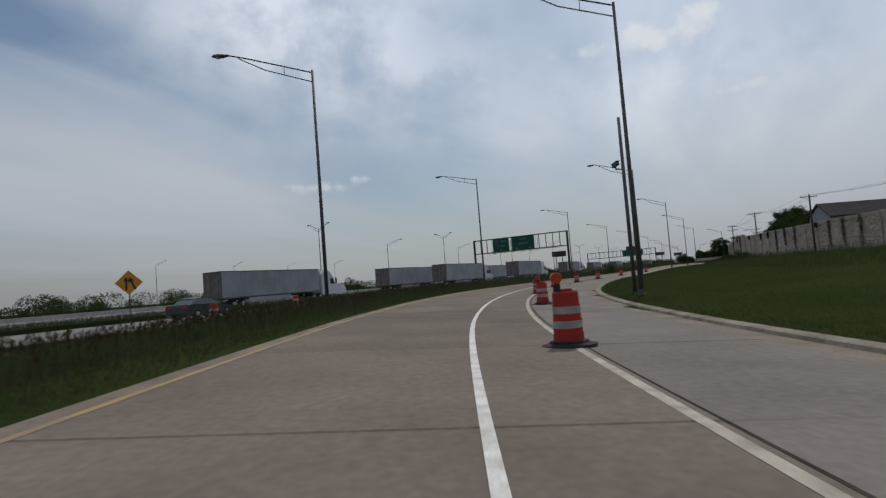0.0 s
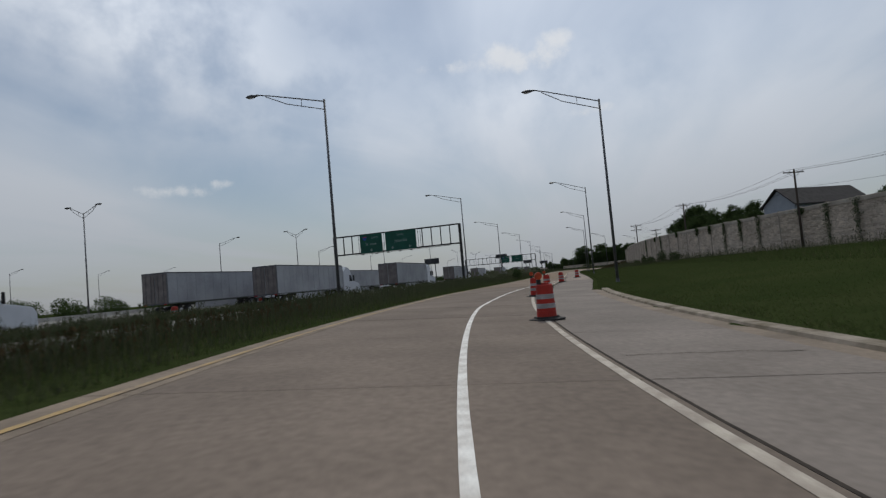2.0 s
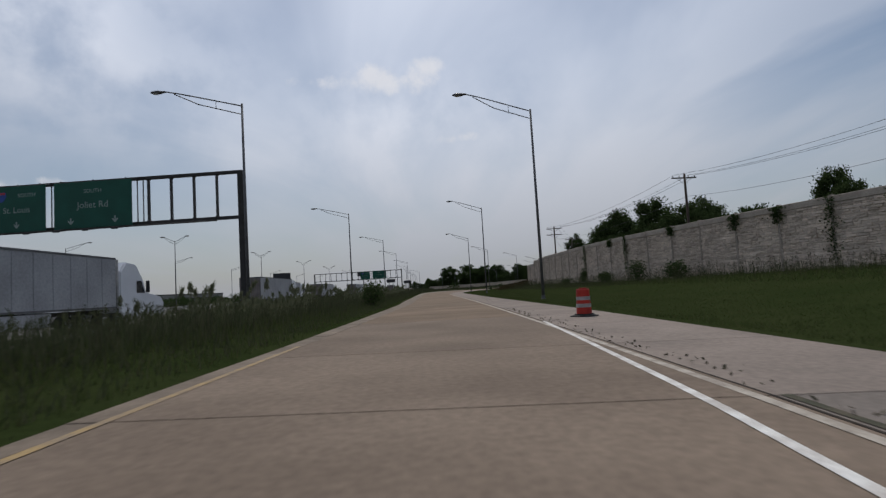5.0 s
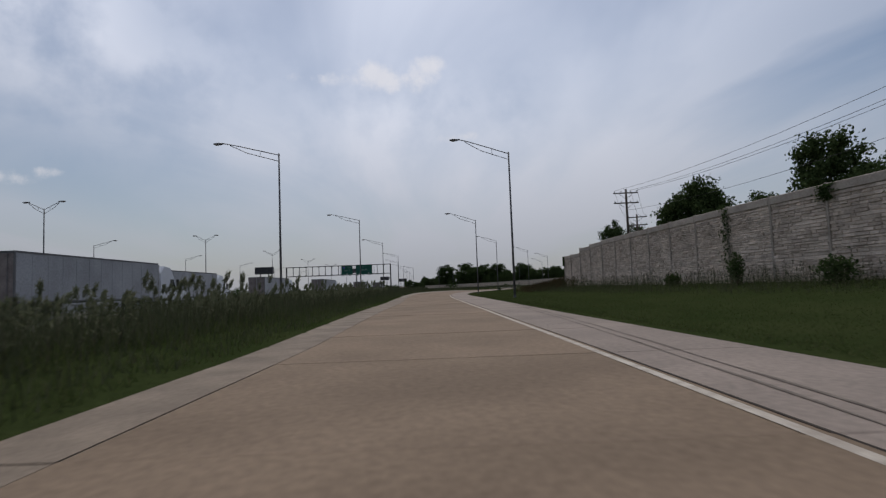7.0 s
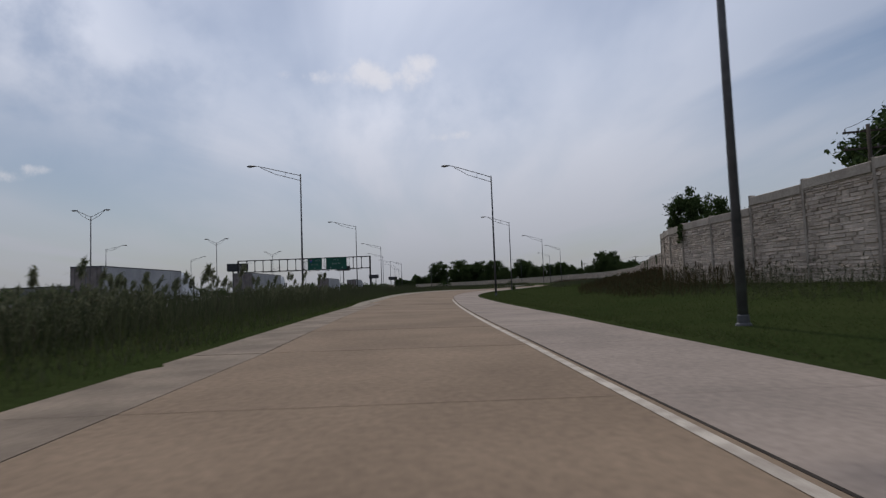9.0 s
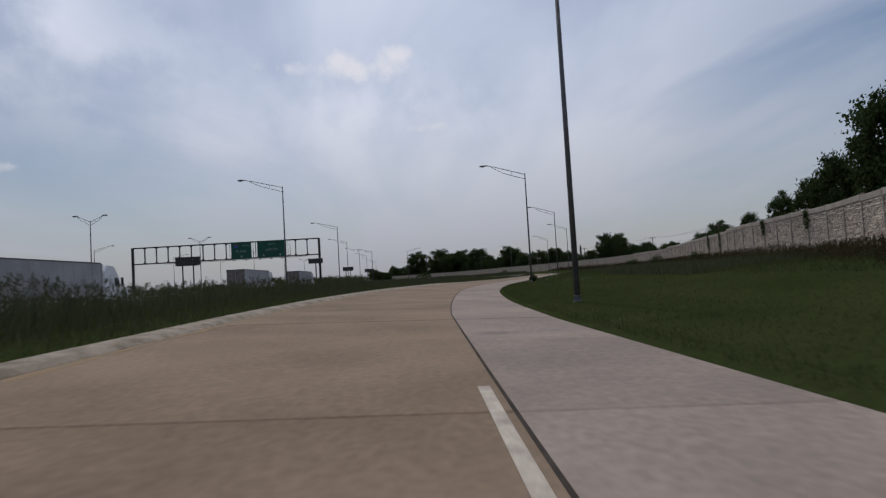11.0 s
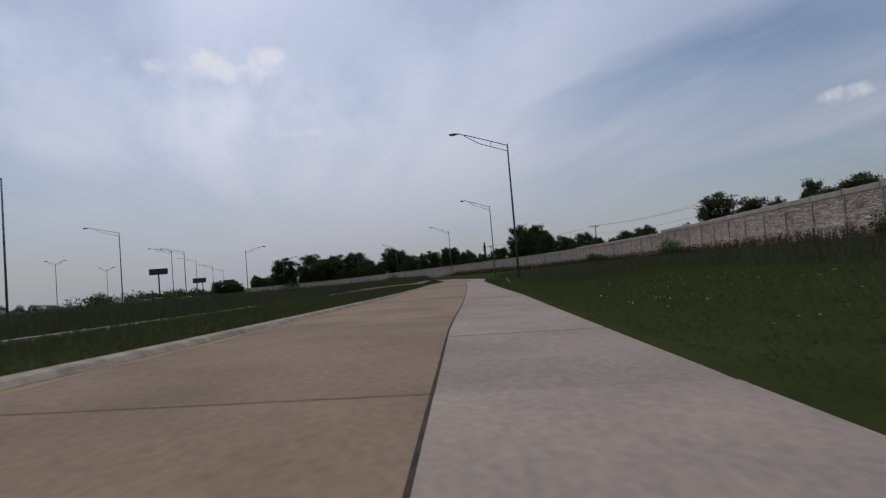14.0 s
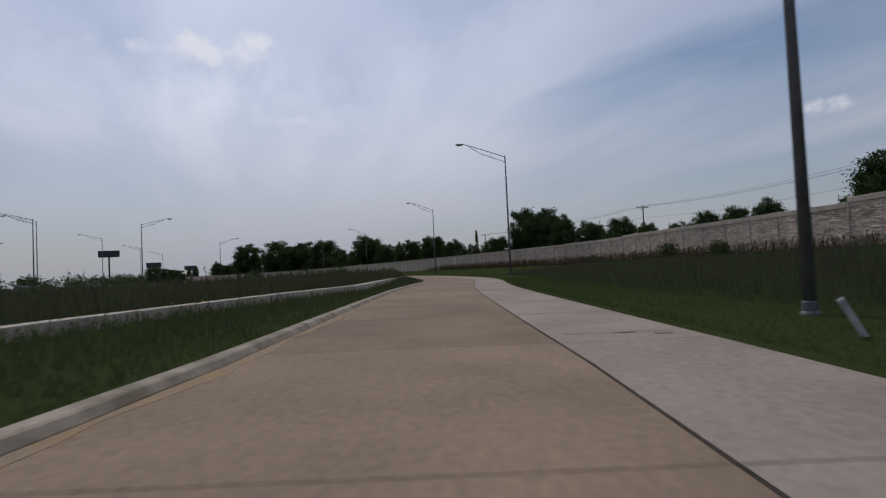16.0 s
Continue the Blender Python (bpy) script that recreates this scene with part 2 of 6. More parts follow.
M_YELLOW = mat("worn_yellow_paint", (0.36, 0.245, 0.105), (0.24, 0.18, 0.12), 2.5, 0.8, fine=25, world=True)
M_HIGHWAY = mat("highway_concrete", (0.215, 0.20, 0.185), (0.165, 0.155, 0.145), 0.3, 0.9, fine=6, world=True)
M_GROUND = mat("grass_ground", (0.025, 0.035, 0.012), (0.034, 0.042, 0.016), 0.22, 0.95, bump=0.3, fine=7, world=True, spec=0.0)
M_BARRIER = mat("barrier_concrete", (0.42, 0.40, 0.37), (0.30, 0.28, 0.26), 1.0, 0.9)
M_GALV = mat("galvanised_steel", (0.135, 0.135, 0.14), (0.095, 0.095, 0.10), 1.5, 0.6, 0.25, bump=0, fine=5)
M_DARKSTEEL = mat("weathered_steel", (0.042, 0.041, 0.04), (0.03, 0.029, 0.028), 2.0, 0.6, 0.2, bump=0, fine=6)
M_LAMP = mat("lamp_housing", (0.12, 0.12, 0.125), (0.09, 0.09, 0.09), 4, 0.5, 0.4)
M_LENS = mat("lamp_lens", (0.45, 0.45, 0.43), (0.40, 0.40, 0.38), 6, 0.2)
M_GREEN = mat("sign_green", (0.008, 0.082, 0.056), (0.006, 0.066, 0.045), 1.0, 0.5, bump=0.02)
M_SIGNWHITE = mat("sign_white", (0.27, 0.33, 0.31), (0.21, 0.27, 0.25), 4, 0.5, bump=0)
M_BLUE = mat("shield_blue", (0.03, 0.08, 0.30), None, 4, 0.5, bump=0)
M_RED = mat("shield_red", (0.40, 0.04, 0.05), None, 4, 0.5, bump=0)
M_AMBER = mat("sign_amber", (0.62, 0.27, 0.02), (0.50, 0.22, 0.02), 3, 0.5, bump=0.03)
M_BLACK = mat("black_paint", (0.015, 0.015, 0.015), (0.02, 0.02, 0.02), 4, 0.5)
M_BOARD = mat("dark_board", (0.035, 0.035, 0.04), (0.05, 0.05, 0.055), 0.6, 0.6)
M_ORANGE = mat("barrel_orange", (0.42, 0.030, 0.020), (0.29, 0.023, 0.016), 2.2, 0.55, fine=30, rand=0.10, bump=0.05)
M_BAND = mat("reflective_band", (0.40, 0.38, 0.38), (0.27, 0.255, 0.25), 5, 0.45, fine=60, bump=0.05)
M_RUBBER = mat("black_rubber", (0.022, 0.021, 0.02), (0.035, 0.032, 0.03), 5, 0.85)
M_BEACON = mat("beacon_amber", (0.48, 0.065, 0.018), (0.38, 0.05, 0.013), 6, 0.3, bump=0)
M_TRAILER = mat("trailer_white", (0.315, 0.325, 0.345), (0.245, 0.252, 0.27), 0.5, 0.45, bump=0.02, fine=8, rand=0.06)
M_REAR = mat("trailer_rear_door", (0.21, 0.185, 0.178), (0.12, 0.105, 0.10), 1.2, 0.5, fine=12)
M_CAB = mat("cab_white", (0.62, 0.64, 0.68), (0.56, 0.58, 0.62), 0.8, 0.3, bump=0, rand=0.1)
M_TYRE = mat("tyre_rubber", (0.02, 0.02, 0.02), (0.03, 0.03, 0.03), 5, 0.9)
M_RIM = mat("wheel_rim", (0.45, 0.45, 0.46), (0.35, 0.35, 0.36), 5, 0.35, 0.8)
M_GLASS = mat("dark_vehicle_glass", (0.02, 0.025, 0.03), (0.03, 0.035, 0.04), 2, 0.08, bump=0, spec=0.6)
M_REDLAMP = mat("red_lamp", (0.35, 0.01, 0.01), None, 5, 0.3, bump=0)
M_CARGREY = mat("car_grey", (0.06, 0.065, 0.075), (0.05, 0.055, 0.06), 2, 0.3, 0.5, bump=0)
M_CARWHITE = mat("car_white", (0.60, 0.61, 0.62), (0.55, 0.56, 0.57), 2, 0.3, bump=0)
M_CARRED = mat("car_silver", (0.25, 0.26, 0.28), (0.22, 0.23, 0.25), 2, 0.3, 0.5, bump=0)
M_BARK = mat("bark", (0.085, 0.065, 0.048), (0.05, 0.04, 0.03), 4, 0.95, bump=0.5, fine=25, stretch=(1, 1, 0.3))
M_LEAF = island_mat("leaves", [(0.028, 0.044, 0.018), (0.042, 0.064, 0.024), (0.058, 0.084, 0.032), (0.074, 0.100, 0.040)], glow=0.25)
M_WEED = island_mat("weeds", [(0.036, 0.045, 0.023), (0.054, 0.066, 0.034), (0.072, 0.084, 0.044), (0.086, 0.088, 0.056), (0.052, 0.050, 0.033)], glow=0.45)
M_REED = island_mat("reeds", [(0.100, 0.115, 0.066), (0.138, 0.148, 0.090), (0.175, 0.175, 0.115)], glow=0.5)
M_GRASS = island_mat("grass_blades", [(0.044, 0.062, 0.020), (0.056, 0.077, 0.025), (0.068, 0.088, 0.031), (0.082, 0.082, 0.041)], glow=0.45)
M_DRYWEED = island_mat("dry_weeds", [(0.040, 0.034, 0.018), (0.075, 0.055, 0.028), (0.10, 0.07, 0.04), (0.05, 0.055, 0.022)])
M_FLOWER = island_mat("small_white_flowers", [(0.55, 0.55, 0.50), (0.65, 0.64, 0.58)])
M_YELLOWFLOWER = island_mat("small_yellow_flowers", [(0.30, 0.26, 0.03), (0.42, 0.36, 0.06)])
M_STONE = mat("split_face_block", (0.56, 0.475, 0.398), (0.44, 0.368, 0.303), 0.8, 0.92, bump=0.3, fine=7, rand=0.06, world=True, spec=0.1, island=0.22)
M_STONE2 = mat("buff_block", (0.53, 0.45, 0.37), (0.42, 0.35, 0.285), 0.8, 0.92, bump=0.4, fine=7, rand=0.06, world=True, spec=0.1, island=0.28)
M_POST = mat("wall_post_concrete", (0.36, 0.312, 0.262), (0.27, 0.233, 0.193), 0.8, 0.9, bump=0.2, fine=9, world=True)
M_COPING = mat("wall_coping", (0.42, 0.365, 0.305), (0.33, 0.283, 0.236), 0.8, 0.9, bump=0.15, fine=9, world=True)
M_WOODPOLE = mat("pole_wood", (0.075, 0.058, 0.045), (0.05, 0.04, 0.032), 2, 0.95, stretch=(1, 1, 0.2))
M_WIRE = mat("cable", (0.03, 0.03, 0.03), None, 4, 0.7, bump=0)
M_SIDING = mat("house_siding", (0.30, 0.33, 0.37), (0.26, 0.285, 0.32), 0.8, 0.8, fine=14)
M_ROOF = mat("roof_shingle", (0.055, 0.05, 0.048), (0.04, 0.036, 0.034), 1.5, 0.95, fine=12)
M_PANE = mat("window_glass", (0.03, 0.035, 0.045), None, 2, 0.1, bump=0, spec=0.6)
M_FRAME = mat("window_frame_white", (0.55, 0.55, 0.55), None, 4, 0.6, bump=0)
M_INSUL = mat("insulator", (0.20, 0.19, 0.18), None, 5, 0.3, bump=0)
M_BUILDING = mat("far_building", (0.26, 0.255, 0.25), (0.20, 0.195, 0.19), 0.1, 0.9)


# ---- mesh helpers ----
def part(name, bm, material, parent=None, label="", smooth=False):
    me = bpy.data.meshes.new(name)
    bm.to_mesh(me)
    bm.free()
    me.materials.append(material)
    if smooth:
        me.polygons.foreach_set("use_smooth", [True] * len(me.polygons))
    ob = new(name, me)
    ob.parent = parent
    if label:
        ob["label"] = label
    return ob


def thing(name, m, label, category, group="", kind=""):
    ob = new(name)
    ob.matrix_basis = m
    return tagged(ob, label, category, group, kind)


def box(bm, c, size, m=None, bevel=0.0):
    t = bmesh.ops.create_cube(bm, size=1.0, matrix=Matrix.Translation(c) @ Matrix.Diagonal((*size, 1)))
    if bevel:
        edges = {ed for v in t["verts"] for ed in v.link_edges}
        r = bmesh.ops.bevel(bm, geom=list(edges), offset=bevel, segments=1, affect="EDGES")
        t = {"verts": list({v for f in r["faces"] for v in f.verts})}
    if m is not None:
        bmesh.ops.transform(bm, matrix=m, verts=[v for v in t["verts"] if v.is_valid])
    return bm


def rod(bm, p0, p1, r0, r1=None, seg=8, caps=True):
    p0, p1 = Vector(p0), Vector(p1)
    r1 = r0 if r1 is None else r1
    d = p1 - p0
    m = Matrix.Translation((p0 + p1) / 2) @ d.to_track_quat("Z", "Y").to_matrix().to_4x4()
    bmesh.ops.create_cone(bm, cap_ends=caps, segments=seg, radius1=r0, radius2=r1, depth=d.length, matrix=m)
    return bm


def tube(bm, pts, r, seg=6):
    for p, q in zip(pts[:-1], pts[1:]):
        rod(bm, p, q, r, r, seg)
    return bm


def lathe(bm, profile, seg=20, m=None):
    """profile: (radius, z) from bottom to top."""
    rings = []
    for r, z in profile:
        rings.append([bm.verts.new((r * math.cos(2 * math.pi * k / seg), r * math.sin(2 * math.pi * k / seg), z)) for k in range(seg)])
    for a_, b_ in zip(rings[:-1], rings[1:]):
        for k in range(seg):
            bm.faces.new((a_[k], a_[(k + 1) % seg], b_[(k + 1) % seg], b_[k]))
    bm.faces.new(rings[0][::-1])
    bm.faces.new(rings[-1])
    if m is not None:
        bmesh.ops.transform(bm, matrix=m, verts=[v for ring in rings for v in ring])
    return bm


def raw_mesh(name, verts, faces, material, parent=None, smooth=False):
    me = bpy.data.meshes.new(name)
    me.from_pydata(verts, [], faces)
    me.materials.append(material)
    if smooth:
        me.polygons.foreach_set("use_smooth", [True] * len(me.polygons))
    ob = new(name, me)
    ob.parent = parent
    return ob


def array_mesh(name, verts, nside, material, parent=None):
    """Loose faces of nside corners each, from an array of corners."""
    verts = np.asarray(verts, dtype=np.float32).reshape(-1, 3)
    nf = len(verts) // nside
    me = bpy.data.meshes.new(name)
    me.vertices.add(len(verts))
    me.vertices.foreach_set("co", verts.ravel())
    me.loops.add(len(verts))
    me.loops.foreach_set("vertex_index", np.arange(len(verts), dtype=np.int32))
    me.polygons.add(nf)
    me.polygons.foreach_set("loop_start", np.arange(0, len(verts), nside, dtype=np.int32))
    me.update(calc_edges=True)
    me.materials.append(material)
    ob = new(name, me)
    ob.parent = parent
    return ob


# ---- the ramp's line ----
LINE = [(-60, -1.5, -60), (-36, -0.4, -36), (-18, -0.1, -18), (0, 0, 0), (18, 0.82, 18.11), (36, 3.59, 35.93), (54, 8.44, 53.05), (72, 14.97, 69.8),
        (90, 22.51, 86.32), (108, 30.56, 102.14), (126, 38.74, 118.23), (144, 46.91, 134.37), (162, 54.95, 150.54),
        (180, 63.2, 166.65), (198, 71.5, 182.56), (216, 80.18, 198.29), (234, 89.29, 213.75), (252, 98.77, 229.17),
        (270, 109.0, 243.8), (288, 120.1, 257.87), (306, 132.17, 271.54), (324, 144.36, 284.8), (342, 156.72, 297.97)]
AHEAD = [(180.5, 322.5), (205, 346.5), (238.3, 394.4), (268.5, 460), (293, 522), (333, 622)]
pts_ = [(x, y) for _, x, y in LINE] + AHEAD
ss_ = [s for s, _, _ in LINE]
for p, q in zip(pts_[len(LINE) - 1:-1], AHEAD):
    ss_.append(ss_[-1] + math.dist(p, q))


def spline(samples):
    """Smooth curve through the points, even in length."""
    out = []
    pp = [Vector(p) for p in pts_]
    for k in range(len(pp) - 1):
        p1, p2 = pp[k], pp[k + 1]
        s0, s1, s2, s3 = ss_[max(k - 1, 0)], ss_[k], ss_[k + 1], ss_[min(k + 2, len(pp) - 1)]
        t1 = (pp[k + 1] - pp[max(k - 1, 0)]) / (s2 - s0)
        t2 = (pp[min(k + 2, len(pp) - 1)] - pp[k]) / (s3 - s1)
        h = s2 - s1
        for j in range(samples):
            u = j / samples
            p = p1 * (2 * u**3 - 3 * u * u + 1) + t1 * h * (u**3 - 2 * u * u + u) + p2 * (3 * u * u - 2 * u**3) + t2 * h * (u**3 - u * u)
            out.append((s1 + u * h, p.x, p.y))
    return np.array(out)


CURVE = spline(12)
CS, CX, CY = CURVE.T
TX, TY = np.gradient(CX, CS), np.gradient(CY, CS)
TL = np.hypot(TX, TY)
TX, TY = TX / TL, TY / TL


def tab(pairs):
    xs, ys = zip(*pairs)
    return lambda s: np.interp(s, xs, ys)


BANK = tab([(-60, 2.4), (0, 2.4), (28, 2.9), (50, 2.9), (66, 2.2), (79, 1.8), (120, 0.3), (150, 0), (183, 0.1), (231, 1.3), (247, 2.0),
            (271, 2.6), (296, 2.5), (308, 1.5), (319, 1.1), (342, 0.5), (400, 0)])
LEFT = tab([(-60, -4.4), (10, -4.4), (40, -4.7), (78, -4.5), (92, -4.0), (147, -4.1), (168, -4.7), (190, -5.1), (209, -6.0), (242, -7.6),
            (256, -7.95), (269, -7.8), (293, -7.2), (316, -5.45), (333, -4.2), (351, -3.35), (400, -3.0)])
JOINT = tab([(-60, -4.0), (78, -4.0), (148, -2.95), (170, -3.3), (190, -3.55), (209, -4.6), (242, -6.2), (269, -6.5), (293, -6.0), (316, -4.6),
             (351, -2.75), (400, -2.5)])
SEAM = tab([(-60, 2.1), (70, 2.15), (81, 2.75), (92, 3.25), (100, 3.35), (145, 2.95), (165, 2.75), (190, 2.1), (215, 1.15), (242, 0.0), (254, -0.15),
            (270, -0.55), (281, -0.58), (295, -0.43), (309, 0.15), (318, 0.7), (331, 1.3), (350, 1.85), (400, 2.1)])
RIGHT = tab([(-60, 5.35), (69, 5.35), (74, 5.55), (79, 5.98), (89, 6.5), (97, 6.75), (120, 6.3), (147, 5.6), (170, 5.4), (189, 5.15), (200, 5.0), (220, 4.0), (239, 2.95),
             (252, 2.7), (268, 2.55), (292, 2.65), (299, 3.0), (315, 3.7), (325, 4.1), (352, 4.4), (400, 4.6)])
PAINT = tab([(-60, 0.2), (11, 0.15), (40, 0.02), (60, -0.2), (72, 0.2), (80, 0.62), (86, 1.25), (92, 1.95), (100, 2.65), (113, 3.25)])


def road_z(s, d):
    return -np.tan(np.radians(BANK(s))) * np.clip(d, -10, 8)


def sd(s, d, z=0.0):
    x, y = np.interp(s, CS, CX), np.interp(s, CS, CY)
    tx, ty = np.interp(s, CS, TX), np.interp(s, CS, TY)
    return x + ty * d, y - tx * d, road_z(s, d) + z


def locate(x, y):
    """s and d of many places at once."""
    x, y = np.asarray(x, float), np.asarray(y, float)
    s, d = np.empty_like(x), np.empty_like(x)
    for i in range(0, len(x), 4000):
        dx, dy = x[i:i + 4000, None] - CX[None], y[i:i + 4000, None] - CY[None]
        k = np.argmin(dx * dx + dy * dy, axis=1)
        r = np.arange(len(k))
        s[i:i + 4000] = CS[k] + dx[r, k] * TX[k] + dy[r, k] * TY[k]
        d[i:i + 4000] = dx[r, k] * TY[k] - dy[r, k] * TX[k]
    return s, d


def smooth01(v):
    v = np.clip(v, 0, 1)
    return v * v * (3 - 2 * v)


# highway coordinates: along its right edge line, and off to its left
HO, HU, HN = np.array((5.76, 78.47)), np.array((0.438, 0.899)), np.array((-0.899, 0.438))
HEAD = math.degrees(math.atan2(-HU[0], HU[1]))


def hw(along, off, z=0.0):
    p = HO + HU * along + HN * off
    return p[0], p[1], z


HWEDGE = tab([(-200, -14), (-80, -6), (-45, -2.2), (-20, 0.4), (0, 2.0), (30, 2.6), (900, 2.6)])


GUTTER = tab([(-60, 0.95), (72, 0.95), (76, 0.0), (400, 0.0)])
HUMP = tab([(-60, 0.02), (70, 0.04), (105, 0.28), (400, 0.28)])


def height(x, y):
    s, d = locate(x, y)
    lf, rt = LEFT(s), RIGHT(s)
    z = road_z(s, d) - 0.09
    zr = road_z(s, rt)
    er, el = d - rt - GUTTER(s), lf - d
    right = zr * (1 - smooth01(er / 10)) + 0.02 + 1.0 * smooth01((er - 1.5) / 20)
    left = road_z(s, lf) * (1 - smooth01(el / 8)) + 0.02 + HUMP(s) * smooth01(el / 2.5) * (1 - smooth01((el - 4) / 5)) - 0.10 * smooth01((el - 3) / 5)
    z = np.where(er > 0.25, right, np.where(el > 0.25, left, z))
    # the motorway's bed
    px, py = x - HO[0], y - HO[1]
    al, of = px * HU[0] + py * HU[1], px * HN[0] + py * HN[1]
    bed = (of > HWEDGE(al) - 1.0) & (of < 80)
    return np.where(bed, np.minimum(z, -0.10), z)


# ---- ground ----
def make_ground():
    gx = np.concatenate([[-4500, -2500, -1200, -600, -350, -220], np.arange(-150, -30, 8), np.arange(-30, 250, 2.0), np.arange(250, 420, 8), [460, 560, 800, 1400, 2500, 4500]])
    gy = np.concatenate([[-4500, -2000, -800, -300, -120], np.arange(-60, 420, 2.0), np.arange(420, 720, 8), [780, 900, 1200, 1800, 2800, 4800]])
    xx, yy = np.meshgrid(gx, gy)
    z = height(xx.ravel(), yy.ravel())
    far = (np.abs(xx.ravel()) > 600) | (yy.ravel() > 900) | (yy.ravel() < -300)
    z = np.where(far, -0.1, z)
    verts = np.stack([xx.ravel(), yy.ravel(), z], 1)
    nx, ny = len(gx), len(gy)
    i = np.arange(ny - 1)[:, None] * nx + np.arange(nx - 1)[None]
    faces = np.stack([i, i + 1, i + nx + 1, i + nx], -1).reshape(-1, 4)
    ob = raw_mesh("ground", verts.tolist(), faces.tolist(), M_GROUND, smooth=True)
    tagged(ob, "dark green rough grass ground beside the road", "ground", kind="structure")


make_ground()


def strip(name, s0, s1, step, dl, dr, z, material, parent=None, skirt=0.0, cross=1):
    """A ribbon along the ramp between two lines (functions of s)."""
    n_ = max(2, int(round((s1 - s0) / step)) + 1)
    s = np.linspace(s0, s1, n_)
    a_, b_ = dl(s), dr(s)
    rows = []
    for k in range(cross + 1):
        d = a_ + (b_ - a_) * k / cross
        x, y, zz = sd(s, d, z)
        rows.append(np.stack([x, y, zz], 1))
    if skirt:
        lo0, lo1 = rows[0].copy(), rows[-1].copy()
        lo0[:, 2] -= skirt
        lo1[:, 2] -= skirt
        rows = [lo0] + rows + [lo1]
    m_ = len(rows)
    verts = np.concatenate(rows).tolist()
    faces = []
    for k in range(m_ - 1):
        for j in range(n_ - 1):
            faces.append((k * n_ + j, (k + 1) * n_ + j, (k + 1) * n_ + j + 1, k * n_ + j + 1))
    if skirt:
        faces.append([k * n_ for k in range(m_)][::-1])
        faces.append([k * n_ + n_ - 1 for k in range(m_)])
    return raw_mesh(name, verts, faces, material, parent)


def const(f, off=0.0):
    return lambda s: f(s) + off


S0, S1 = -40.0, 520.0
road = strip("road", S0, S1, 4, const(LEFT, -0.05), const(RIGHT, 0.05), -0.045, M_SEAL)
tagged(road, "tan concrete on-ramp paved in slabs with dark joints", "road", kind="structure")

def FOOT(s):
    return JOINT(s) + 0.52 * (LEFT(s) - JOINT(s))


# transverse slabs: lane, left gutter, right shoulder
rng = random.Random(4)
slab = 5.6
k = 0
s = S0
while s < 460:
    e_ = s + slab - 0.025
    # concrete tone steps from dark to tan along s
    lane_mat = M_LANE_DARK if s < 84 else M_LANE_MID if s < 112 else M_LANE
    strip("lane_slab", s, e_, 1.9, const(JOINT, 0.012) if s < 222 else FOOT, const(SEAM, -0.02), rng.uniform(-0.003, 0.003), lane_mat, road, 0.05, 2)
    strip("shoulder_slab", s, e_, 1.9, const(SEAM, 0.02), const(RIGHT), rng.uniform(-0.006, 0.0), M_SHOULDER_DARK if s < 98 else M_SHOULDER, road, 0.05, 2)
    if s < 222:
        strip("gutter_slab", s, e_, 1.9, const(LEFT, 0.0), const(JOINT, -0.012), rng.uniform(-0.004, 0.002), M_GUTTER, road, 0.05, 1)
    s += slab
strip("lane_slab", 460, S1, 6, const(JOINT), const(SEAM, -0.02), 0, M_LANE, road, 0.05, 2)
strip("shoulder_slab", 460, S1, 6, const(SEAM, 0.02), const(RIGHT), 0, M_SHOULDER, road, 0.05, 2)


def kerb(name, s0, s1, line, side, label, h=0.11, wide=0.32, material=None):
    """A cast kerb with a battered face towards the road; side +1: road on its left."""
    n_ = int((s1 - s0) / 2) + 1
    s = np.linspace(s0, s1, n_)
    prof = [(0.0, -0.06), (0.05, h * 0.75), (0.10, h), (wide, h), (wide + 0.02, -0.15)]
    rows = [np.stack(sd(s, line(s) + side * o, z), 1) for o, z in prof]
    m_ = len(rows)
    verts = np.concatenate(rows).tolist()
    faces = [(k * n_ + j, (k + 1) * n_ + j, (k + 1) * n_ + j + 1, k * n_ + j + 1) for k in range(m_ - 1) for j in range(n_ - 1)]
    if side < 0:
        faces = [f[::-1] for f in faces]
    ob = raw_mesh(name, verts, faces, material or M_KERB)
    return tagged(ob, label, "kerb", kind="structure")


def rolled_kerb(s0, s1):
    """A low cast kerb with a sloping face, filling the strip beside the lane."""
    n_ = int((s1 - s0) / 1.0) + 1
    s = np.linspace(s0, s1, n_)
    wob = 0.012 * np.sin(s * 1.9) + 0.01 * np.sin(s * 4.3)
    rise = 0.115 * smooth01((s - s0) / 6)
    a_, b_ = JOINT(s), LEFT(s)
    prof = [(0.50, -0.4), (0.53, 0.10), (0.64, 0.85), (0.70, 1.0), (1.0, 1.05), (1.04, -1.2)]
    rows = [np.stack(sd(s, a_ + (b_ - a_) * f_ + wob * (0 < f_ < 1), 0.004 + z_ * rise), 1) for f_, z_ in prof]
    m_ = len(rows)
    faces = [(k * n_ + j, k * n_ + j + 1, (k + 1) * n_ + j + 1, (k + 1) * n_ + j) for k in range(m_ - 1) for j in range(n_ - 1)]
    ob = raw_mesh("kerb", np.concatenate(rows).tolist(), faces, M_KERB)
    return tagged(ob, "pale low concrete kerb stained with dirt along the ramp", "kerb", kind="structure")


rolled_kerb(216, 470)
kerb("kerb", S0, 74, const(RIGHT, 0.55), 1, "worn concrete kerb edging the grass bank", 0.08, 0.42, M_OLDKERB)
strip("gutter", S0, 74, 2, const(RIGHT), const(RIGHT, 0.58), -0.012, M_GUTTER, road, 0.05, 1)

